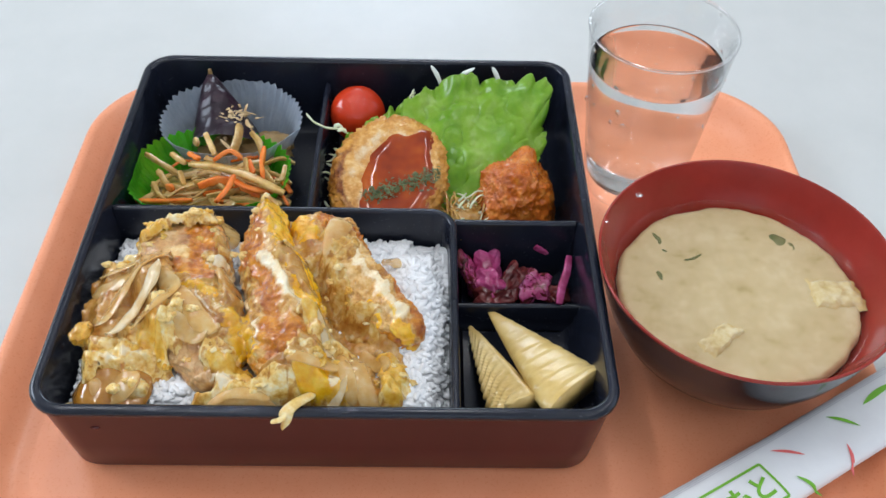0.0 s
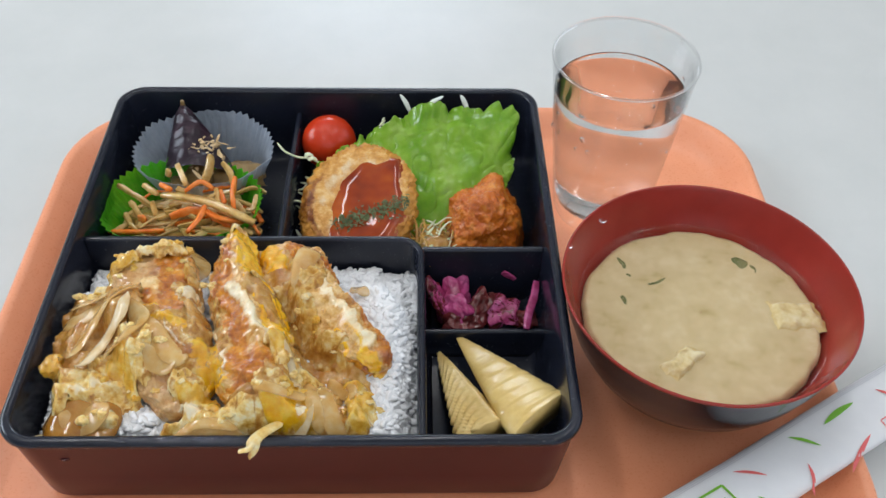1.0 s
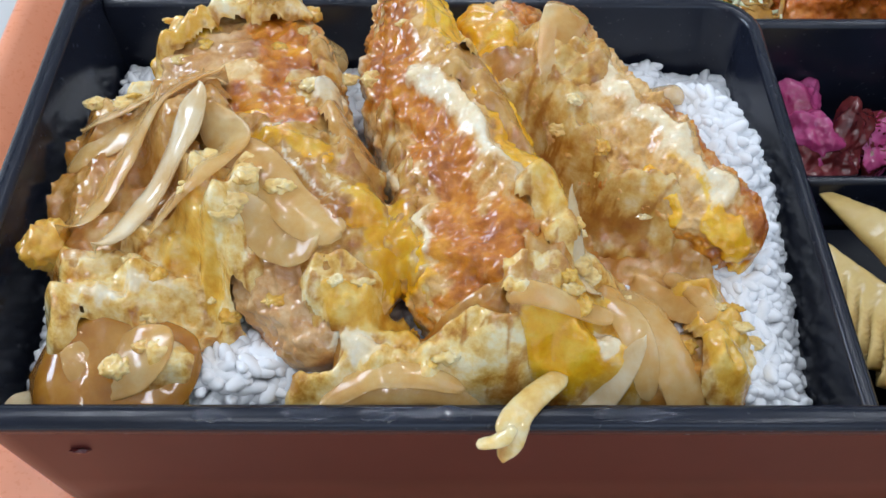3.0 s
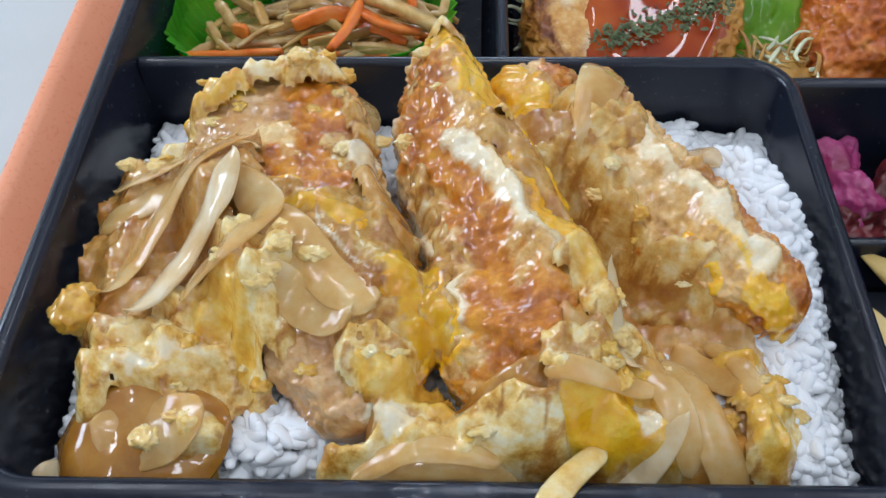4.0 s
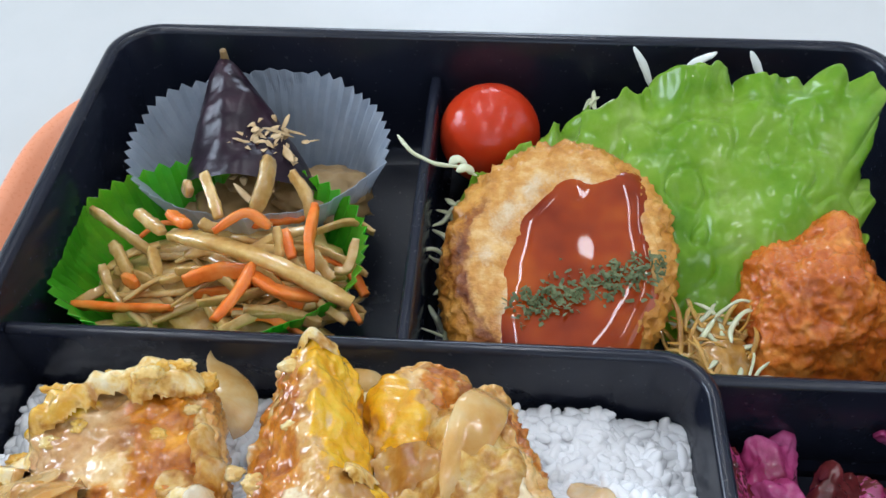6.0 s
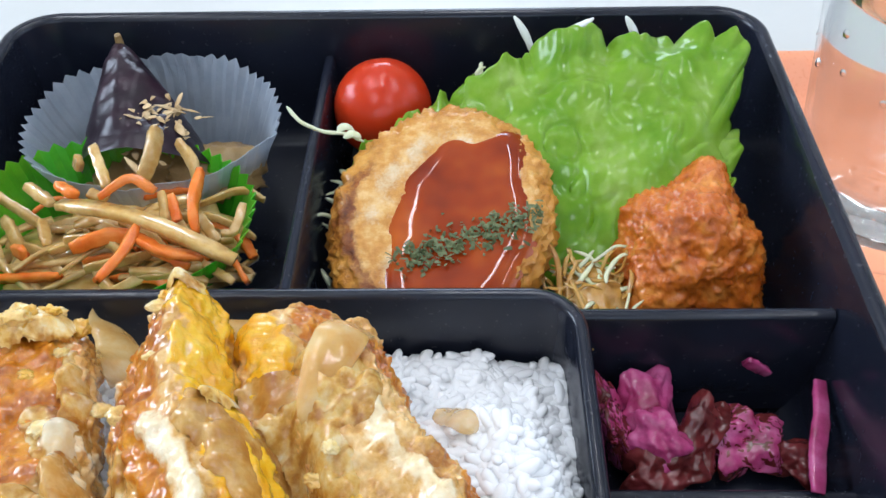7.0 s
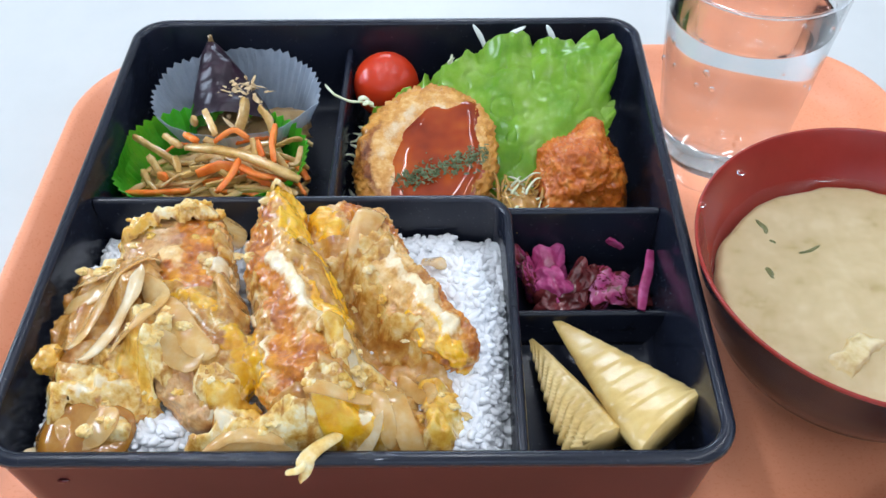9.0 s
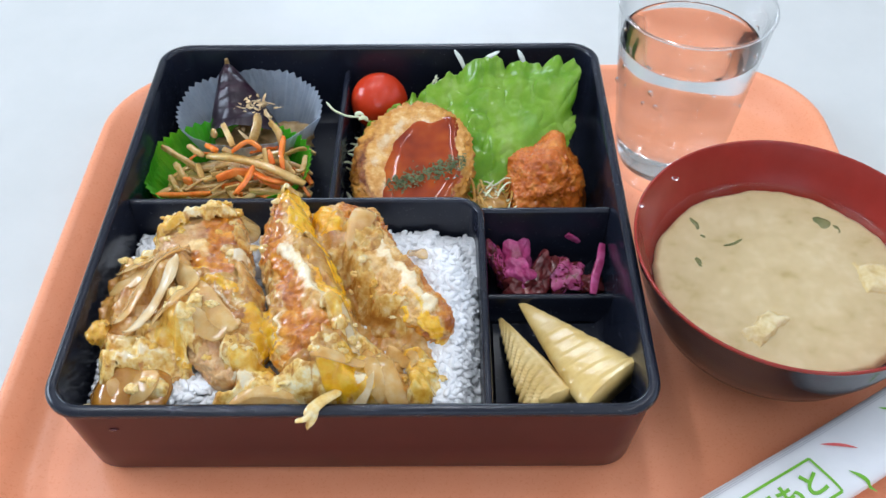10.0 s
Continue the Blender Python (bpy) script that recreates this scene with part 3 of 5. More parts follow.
# ---- cutlet slices with egg ----
def cutlet_slice(label, stations, strokes, seed, crest=0.0, peak=0.25, lean=0.0, base=35.0, power=2.6, nu=210, nv=160):
    """A slice of breaded cutlet. stations: (x, y, width to its left and right, height) in millimetres, back to front;
    crest and peak shape its ridge, lean lifts its right side."""
    whole = thing("pork_cutlet_slice", label, "cutlet", "cutlet slices on the rice")
    C = spline([Vector((x, y, 0)) / 1000 for x, y, *_ in stations], nu)
    size = spline([Vector(s[2:]) / 1000 for s in stations], nu)
    rows, vals = [], []
    for i, c in enumerate(C):
        u = 2 * i / (nu - 1) - 1
        T = (C[min(i + 1, nu - 1)] - C[max(i - 1, 0)]).normalized()
        S = Vector((-T.y, T.x, 0))
        end = max(0.0, 1 - abs(u) ** 7) ** 0.5
        left, right, top = size[i]
        mid = (top + base / 1000) / 2
        ring = []
        for j in range(nv):
            a = 2 * math.pi * j / nv
            ca, sa = math.cos(a), math.sin(a)
            x, z = math.copysign(abs(ca) ** (2 / power), ca), math.copysign(abs(sa) ** (2 / power), sa)
            if z > 0:
                z *= 1 + peak * (0.35 - abs(x - crest))
            d = S * x * (right if x > 0 else left) * (0.15 + 0.85 * end) + Vector((0, 0, z * (top - mid) * (0.3 + 0.7 * end) + 0.001 * lean * x))
            p = c + Vector((0, 0, mid)) + d
            n = d.normalized()
            w = pigment(p, strokes, seed)
            egg = max(w["white"], w["yolk"])
            crumb = 1 - 0.8 * egg
            grain = abs(fbm(p, 330, seed + 2, 2))
            rough = 0.0020 * fbm(p, 80, seed) + 0.0011 * fbm(p, 210, seed + 2)
            rough += crumb * (0.0009 * (0.35 - grain) + 0.0007 * fbm(p, 560, seed + 3, 3) + 0.0003 * fbm(p, 1300, seed + 5, 2))
            rough += 0.0011 * egg - 0.0007 * w["crust"] * (1 - egg)
            # frayed folds of egg between the crumbs
            w["crust"] = max(w["crust"], 0.35 * smooth(0.14, 0.02, grain) * crumb)
            ring.append(p + n * rough)
            vals.append(w)
        rows.append(ring)
    me = mesh_of(grid_mesh(rows, cap=True), M["cutlet"], True, "cutlet_body")
    set_attributes(me, vals)
    ob = new("cutlet_body", me)
    ob.parent = whole
    tagged(ob, "egg-soaked breaded crust")
    return whole


PIG_B = [("crust", -36, 89, -33, 66, 5.8), ("crust", -30, 63, -26, 49, 4.6), ("crust", -22, 43, -22, 28, 4.4), ("crust", -15, 28, -6, 19, 7.4), ("crust", -20, 20, -15, 15, 5.6), ("white", -42, 84, -39, 60, 2.6), ("white", -28, 64, -19, 50, 3.2),
         ("white", -20, 50, -10, 37, 3.2), ("white", -37, 56, -31, 41, 2.2), ("yolk", -28, 96, -20, 70, 4.6), ("yolk", -18, 70, -8, 44, 5.0), ("yolk", -33, 38, -28, 25, 3.3), ("white", -27, 36, -25, 27, 1.4)]
PIG_A = [("crust", -56, 84, -51, 63, 6.8), ("crust", -63, 63, -49, 58, 4.0), ("meat", -78, 72, -65, 80, 7.0), ("meat", -53, 24, -40, 15, 7.2), ("yolk", -82, 84, -72, 83, 2.4), ("yolk", -64, 54, -57, 58, 2.1), ("yolk", -37, 37, -29, 20, 3.2),
         ("yolk", -52, 50, -45, 47, 2.6), ("white", -48, 67, -41, 64, 3.8), ("white", -43, 58, -40, 50, 2.8), ("white", -52, 54, -42, 40, 2.2), ("white", -41, 15, -36, 13, 2.3)]
PIG_C = [("crust", -8, 100, -3, 87, 3.2), ("yolk", -16, 92, -10, 77, 5.0), ("crust", -22, 98, -20, 86, 1.6)]
PIG_D = [("crust", 10, 87, 27, 57, 4.4), ("crust", 28, 56, 38, 44, 4.6), ("crust", 35, 44, 41, 34, 5.4), ("crust", 16, 36, 33, 32, 4.4), ("crust", -1, 50, 14, 37, 4.4), ("meat", -7, 62, -4, 50, 4.0), ("white", 5, 72, 13, 60, 3.4), ("white", 13, 60, 27, 43, 4.2),
         ("yolk", 19, 51, 24, 45, 2.2), ("yolk", 25, 40, 30, 36, 3.0), ("yolk", 14, 48, 18, 42, 1.6)]

SLICE_A = cutlet_slice("breaded pork cutlet slice under onion and egg", [(-67, 98, 15, 13, 48), (-65, 88, 18, 16, 54.5), (-60, 66, 20, 18, 56.5), (-54, 48, 19, 17, 56.5), (-47, 31, 14, 16, 57), (-42, 14, 10, 12, 51)], PIG_A, 1.0, 0.2, 0.18, 1.5)
SLICE_B = cutlet_slice("golden breaded cutlet slice with runny yolk and egg white", [(-32, 104, 6, 5, 53), (-30.5, 92, 9, 8, 60.5), (-27, 70, 12, 10, 62), (-21, 53, 14, 12.5, 62), (-16, 37, 16, 14, 61.5), (-13, 23, 15, 13, 59), (-12, 11, 12, 12, 52)], PIG_B, 2.0, 0.15, 0.5)
SLICE_C = cutlet_slice("short cutlet slice end coated in yellow egg", [(-11, 103, 7, 7, 46), (-11, 94, 9.5, 9, 53), (-12, 79, 7.5, 7, 52), (-12, 63, 5, 5, 45)], PIG_C, 3.0, 0.2, 0.3, nu=120, nv=110)
SLICE_D = cutlet_slice("breaded cutlet slice with a white egg-topped cut face", [(-1, 96, 7, 6, 51), (1, 83, 11, 8.5, 56), (7, 67, 12.5, 9.5, 55.5), (15, 55.5, 12, 9, 54.5), (24, 47, 11, 8.5, 52.5), (34.5, 38, 7.5, 7, 48)], PIG_D, 4.0, 0.35, 0.2, 1.5, power=3.6)


# ---- soft egg draped over the slices ----
from mathutils.bvhtree import BVHTree


def surface_of(names):
    """A search tree over all things whose names begin so."""
    verts, faces = [], []
    for ob in scene.objects:
        if ob.type == "MESH" and ob.name.split(".")[0] in names:
            b = len(verts)
            verts += [v.co.copy() for v in ob.data.vertices]
            faces += [[b + i for i in poly.vertices] for poly in ob.data.polygons]
    return BVHTree.FromPolygons(verts, faces)


def top_at(tree, x, y, low=0.03):
    hit = tree.ray_cast(Vector((x, y, 0.2)), Vector((0, 0, -1)))[0]
    return max(low, hit.z) if hit else low


def blur(Z, times):
    for _ in range(times):
        p = np.pad(Z, 1, mode="edge")
        Z = (p[1:-1, :-2] + p[1:-1, 2:] + p[:-2, 1:-1] + p[2:, 1:-1] + 2 * Z) / 6
    return Z


def reach(x, y, strokes, rag):
    """0 outside to 1 well inside the strokes (x0, y0, x1, y1, radius), in millimetres."""
    best = 0.0
    for x0, y0, x1, y1, r in strokes:
        dx, dy = x1 - x0, y1 - y0
        t = max(0, min(1, ((x - x0) * dx + (y - y0) * dy) / (dx * dx + dy * dy + 1e-6)))
        best = max(best, 1.35 - math.hypot(x - x0 - t * dx, y - y0 - t * dy) / r + rag)
    return best


def drape(name, label, strokes, thick, mat, tree, seed, rough=1.0, sag=6, step=0.0006, category="egg", group="", lumps=(), tones=()):
    """A layer that follows what lies under it, swells into lumps (kind, x, y, rx, ry, high) and ends in a ragged edge."""
    spots = [(s[0], s[1], s[4]) for s in strokes] + [(s[2], s[3], s[4]) for s in strokes] + [(l[1], l[2], max(l[3], l[4])) for l in lumps]
    x0, x1 = max(-100.6, min(s[0] - s[2] for s in spots) - 3), min(46.2, max(s[0] + s[2] for s in spots) + 3)
    y0, y1 = max(4.6, min(s[1] - s[2] for s in spots) - 3), min(108, max(s[1] + s[2] for s in spots) + 3)
    nx, ny = int((x1 - x0) / 1000 / step), int((y1 - y0) / 1000 / step)
    raw = np.array([[top_at(tree, (x0 + (x1 - x0) * i / nx) / 1000, (y0 + (y1 - y0) * j / ny) / 1000, 0.032) for i in range(nx + 1)] for j in range(ny + 1)])
    Z, gap = blur(raw, sag), blur(raw, 40) - raw
    gy, gx = np.gradient(Z, step)
    steep = np.hypot(gx, gy)
    bm = bmesh.new()
    grid, vals = {}, {}
    for j in range(ny + 1):
        for i in range(nx + 1):
            x, y = x0 + (x1 - x0) * i / nx, y0 + (y1 - y0) * j / ny
            q = Vector((x, y, 0)) / 1000
            a, b = fbm(q, 150, seed, 3), fbm(q, 480, seed + 2, 2)
            m = reach(x, y, strokes, 0.4 * a + 0.22 * b)
            swell, w = 0.0, {"crust": 0.0, "white": 0.0, "yolk": 0.0, "meat": 0.0}
            wx, wy = x + 1.5 * a + 0.9 * b, y + 1.5 * fbm(q, 170, seed + 6, 2) - 0.9 * b
            for kind, lx, ly, rx, ry, high in lumps:
                d = ((wx - lx) / rx) ** 2 + ((wy - ly) / ry) ** 2
                if d < 1.7:
                    m = max(m, 1.25 - d * 0.75)
                    if d < 1:
                        swell = max(swell, high * (1 - d) ** 0.42)
                    key = {"pale": None, "yellow": "meat", "yolk": "yolk", "white": "white"}[kind]
                    if key:
                        w[key] = max(w[key], smooth(1.5, 0.6, d))
            m -= 0.7 * smooth(2.2, 4.5, steep[j, i])
            if thick < 1.2:
                m -= 1.2 * smooth(0.0035, 0.0070, gap[j, i])
            if m < 0.05:
                continue
            edge = smooth(0.05, 0.5, m)
            fold = abs(fbm(q, 210, seed + 5, 2))
            lump = rough * (0.0013 * fbm(q, 110, seed + 3, 2) + 0.0010 - 0.0021 * fold - 0.0013 * abs(fbm(q, 430, seed + 7, 3)) + 0.00035 * fbm(q, 900, seed + 8, 2))
            q.z = Z[j, i] + (thick / 1000 + lump) * edge - 0.0016 * (1 - edge) + 0.0008 * swell
            if tones:
                t = pigment(q, tones, seed)
                w = {k: max(w[k], t[k]) for k in w}
            # broth tone; it also darkens the folds, putting their shade into the colour
            w["crust"] = max(w["crust"], smooth(0.34, 0.03, fold + 0.12 * swell) * 0.75)
            grid[i, j] = bm.verts.new(q)
            vals[grid[i, j]] = w
    for (i, j), v in grid.items():
        others = [grid.get(k) for k in ((i + 1, j), (i + 1, j + 1), (i, j + 1))]
        if all(others):
            high = [v.co.z] + [o.co.z for o in others]
            if max(high) - min(high) < 9 * step:
                bm.faces.new((v, *others))
    bmesh.ops.delete(bm, geom=[v for v in bm.verts if not v.link_faces], context="VERTS")
    # steep folds sag and even out
    for _ in range(5):
        soft = [v for v in bm.verts if max((abs(e.verts[0].co.z - e.verts[1].co.z) for e in v.link_edges), default=0) > 1.6 * step]
        bmesh.ops.smooth_vert(bm, verts=soft, factor=0.6, use_axis_x=True, use_axis_y=True, use_axis_z=True)
    # scraps drop off; each larger piece lies by itself
    pieces, seen = [], set()
    for first in bm.verts:
        if first in seen:
            continue
        seen.add(first)
        piece, front = [first], [first]
        while front:
            v = front.pop()
            for e in v.link_edges:
                o = e.other_vert(v)
                if o not in seen:
                    seen.add(o)
                    piece.append(o)
                    front.append(o)
        if len(piece) > 120:
            pieces.append(piece)
    made = []
    for piece in pieces:
        place = {v: k for k, v in enumerate(piece)}
        faces = [[place[v] for v in f.verts] for f in bm.faces if f.verts[0] in place]
        me = bpy.data.meshes.new(name)
        me.from_pydata([v.co.copy() for v in piece], [], faces)
        if sum(poly.normal.z for poly in me.polygons) < 0:
            me.flip_normals()
        me.polygons.foreach_set("use_smooth", [True] * len(me.polygons))
        me.materials.append(mat)
        set_attributes(me, [vals[v] for v in piece])
        made.append(tagged(new(name, me), label, category, group))
    bm.free()
    return made


BROTH = ((0.34, 0.11, 0.01), (0.50, 0.22, 0.03), (0.64, 0.37, 0.09))
DEEP = ((0.70, 0.33, 0.02), (0.82, 0.48, 0.06), (0.88, 0.64, 0.18))
wet = dict(sss=0.2, sss_scale=0.002, coat=1.0, coat_rough=0.03, rough_var=0.1, coat_scale=400)
M["film"] = material("thin set egg over cutlet", [(0.496, 0.206, 0.019), (0.702, 0.383, 0.067), (0.850, 0.577, 0.178), (0.936, 0.776, 0.434)], 190, 0.3, 0.5, 1000, detail=5, contrast=(0.34, 0.66), alpha=0.78,
                     tones=[("crust", BROTH, 0.25), ("meat", DEEP, 0.25), ("yolk", YOLK, 0.18), ("white", WHITE, 0.2)], **wet)
M["egg"] = material("scrambled egg", [(0.548, 0.245, 0.021), (0.793, 0.496, 0.114), (0.912, 0.696, 0.284), (0.956, 0.836, 0.528)], 230, 0.35, 0.7, 1000, detail=5, contrast=(0.34, 0.66),
                    tones=[("crust", BROTH, 0.25), ("meat", DEEP, 0.25), ("yolk", YOLK, 0.18), ("white", WHITE, 0.2)], **wet)
M["broth"] = material("soy broth glaze", [(0.357, 0.136, 0.016), (0.542, 0.278, 0.059), (0.756, 0.500, 0.182)], 110, 0.25, 0.4, 900, tones=[("crust", BROTH, 0.2)], **wet)
tree = surface_of(("cutlet_body", "steamed_rice"))
BED = "brown broth-soaked onion and egg, also painted shade between slices"
drape("simmered_onion_bed", BED, [(-96, 68, -86, 69, 6), (-92, 52, -76, 58, 10), (-90, 38, -72, 40, 8), (-74, 30, -66, 32, 6)], 6.0, M["broth"], tree, 11.0, 1.6, 10, 0.0008, "onion")
drape("simmered_onion_bed", BED, [(-84, 13, -78, 13, 10), (-88, 24, -76, 24, 5)], 4.0, M["broth"], tree, 12.0, 1.4, 10, 0.0008, "onion")
# dark brown sheet standing in for the shadow in the slice gaps
drape("simmered_onion_bed", BED, [(-18, 66, -4, 52, 6.0), (-4, 52, 12, 36, 7.0), (10, 36, 22, 31, 5.0), (-12, 76, -8, 60, 5.0)], 1.6, M["broth"], tree, 14.0, 1.2, 12, 0.0008, "onion")
drape("simmered_onion_bed", BED, [(3, 21, 13, 14, 11.0), (-16, 12, -35, 10, 7.0), (-43, 58, -37, 47, 3.5)], 4.5, M["broth"], tree, 13.0, 1.6, 10, 0.0008, "onion")
tree = surface_of(("cutlet_body", "steamed_rice", "simmered_onion_bed"))
FILM, LUMPY = "thin glossy egg film draped over the cutlet", "lumpy soft egg spread round the cutlet"
EGGS = "soft egg layers"


def coat(whole, *args, **more):
    """A film of egg that is part of a slice."""
    for ob in drape("egg_coat", FILM, *args, **more):
        ob.parent = whole
        for key in ("category", "group"):
            if key in ob:
                del ob[key]


coat(SLICE_A, [(-61, 53, -45, 45, 5.9), (-47, 44, -34, 30, 6.5), (-35, 30, -29, 22, 4.0), (-49, 34, -41, 23, 4.7), (-50, 68, -42, 60, 4.0)], 0.8, M["film"], tree, 20.0, 0.8,
     lumps=[("yellow", -32, 24, 4.0, 4.5, 2.4), ("white", -45, 65, 4.2, 3.4, 2.6)], tones=[("yolk", -37, 37, -30, 22, 3.6), ("yolk", -54, 51, -46, 48, 2.6), ("white", -46, 66, -41, 50, 2.6), ("white", -52, 46, -42, 36, 1.4), ("crust", -50, 44, -40, 32, 4.0)])
drape("egg_layer", LUMPY, [(-92, 31, -81, 30, 5.0), (-82, 29, -69, 23, 5.4), (-89, 24, -90, 18, 3.6), (-74, 34, -67, 34, 5.0), (-70, 16, -69, 11, 3.4), (-64, 44, -58, 28, 4.4)], 2.2, M["egg"], tree, 22.3, 1.6, group=EGGS,
      lumps=[("pale", -80, 27, 10.5, 5.0, 3.6), ("pale", -90, 23, 3.0, 7.5, 3.4), ("pale", -70, 24, 4.0, 5.6, 3.4), ("pale", -69, 14, 4.0, 4.0, 2.2), ("yellow", -69, 35, 5.4, 5.2, 4.6), ("pale", -60, 29, 4.2, 8.6, 5.4), ("pale", -57, 41, 3.4, 5.0, 4.0), ("yellow", -63, 28, 3.0, 5.2, 3.4), ("pale", -77, 38, 4.4, 3.6, 3.4)],
      tones=[("white", -84, 26, -72, 27, 3.0), ("white", -72, 18, -68, 16, 2.4)])
drape("egg_layer", LUMPY, [(-47, 6, -33, 9, 4.0), (-33, 10, -16, 11, 4.4), (-42, 22, -32, 19, 4.4), (-18, 12, -9, 10, 4.0)], 2.4, M["egg"], tree, 24.6, 1.5, group=EGGS,
      lumps=[("yellow", -38, 19, 5.0, 3.9, 3.4), ("yellow", -31, 18, 4.0, 3.4, 3.0), ("white", -37, 13, 3.8, 1.9, 2.4), ("pale", -42, 8, 7.5, 3.6, 3.4), ("pale", -33, 11, 7.1, 3.2, 3.4), ("pale", -26, 11, 6.0, 3.5, 3.6), ("pale", -18, 11, 5.0, 3.0, 2.8), ("pale", -48, 6, 3.4, 2.6, 2.6)])
drape("egg_layer", LUMPY, [(-6, 36, 4, 30, 5.0), (-9, 18, 6, 18, 5.6), (-3, 12, 4, 9, 6.0), (22, 27, 27, 19, 4.2), (26, 19, 23, 11, 4.2)], 2.4, M["egg"], tree, 26.9, 1.5, group=EGGS,
      lumps=[("yolk", -4, 13, 7.5, 4.8, 4.2), ("yellow", 2, 19, 6.0, 5.8, 4.4), ("pale", 0, 31, 7.0, 5.0, 4.6), ("yellow", -5, 36, 4.4, 4.4, 4.0), ("yellow", 4, 11, 4.6, 5.0, 3.4), ("yellow", 24, 22, 5.0, 4.6, 4.2), ("yellow", 24, 14, 4.0, 5.4, 4.2), ("yellow", 21, 28, 5.0, 3.0, 3.4), ("white", 3, 14, 1.6, 2.5, 1.8), ("pale", -11, 17, 4.0, 2.5, 2.6)])
coat(SLICE_D, [(-5, 70, 1, 52, 5.3), (2, 50, 14, 42, 4.8), (-3, 84, 4, 74, 5.3)], 0.9, M["film"], tree, 29.2, 1.0,
     lumps=[("pale", -10, 69, 2.6, 2.3, 2.4), ("pale", -1, 62, 3.0, 6.3, 3.0), ("pale", 3, 56, 3.4, 4.0, 2.6), ("pale", 0, 77, 5.0, 5.2, 2.4), ("pale", 9, 46, 5.0, 3.0, 2.6)], tones=[("crust", -5, 58, -2, 50, 3.0), ("crust", 2, 46, 12, 40, 2.4)])
coat(SLICE_B, [(-47, 84, -42, 66, 4.2), (-43, 62, -38, 60, 3.0), (-36, 60, -33, 50, 2.6), (-32, 45, -31, 30, 3.0), (-38, 92, -40, 84, 3.0)], 1.0, M["film"], tree, 31.5, 1.0,
     lumps=[("pale", -46, 80, 3.0, 4.0, 2.8), ("pale", -42, 74, 3.0, 5.8, 2.8)], tones=[("white", -43, 88, -40, 62, 3.2), ("yolk", -33, 36, -30, 28, 3.0)])
drape("egg_layer", LUMPY, [(-85, 80, -73, 87, 3.5), (-85, 75, -84, 68, 3.0), (-62, 95, -53, 94, 3.6), (-70, 88, -60, 90, 3.0)], 1.4, M["egg"], tree, 33.8, 1.6, group=EGGS,
      lumps=[("pale", -53, 92, 4.6, 4.4, 4.6), ("pale", -60, 89, 4.4, 4.6, 4.0), ("yellow", -77, 84, 6.2, 4.2, 4.4), ("pale", -84, 75, 3.6, 6.3, 4.0), ("pale", -67, 88, 4.0, 3.0, 3.4)])
drape("egg_layer", LUMPY, [(-33, 102, -27, 98, 2.6)], 1.2, M["egg"], tree, 36.0, 1.2, group=EGGS, lumps=[("pale", -32, 100, 3.2, 4.0, 3.0), ("pale", -23, 100, 4.6, 4.4, 3.4), ("pale", -18, 70, 3.0, 3.3, 2.6)])
tree = surface_of(("cutlet_body", "steamed_rice", "simmered_onion_bed", "egg_layer", "egg_coat"))


# ---- onion slices ----
def see_through(name, colours, clear_share):
    return material(name, colours, 120, 0.2, 0.1, 700, coat=1.0, coat_rough=0.03, object_random=0.06, coat_scale=220, rough_var=0.08, alpha=clear_share)


M["onion_amber"] = see_through("simmered onion", [(0.731, 0.361, 0.072), (0.864, 0.547, 0.177), (0.943, 0.742, 0.371)], 0.55)
M["onion_pale"] = see_through("pale onion", [(0.788, 0.520, 0.217), (0.881, 0.697, 0.404), (0.940, 0.846, 0.630)], 0.82)


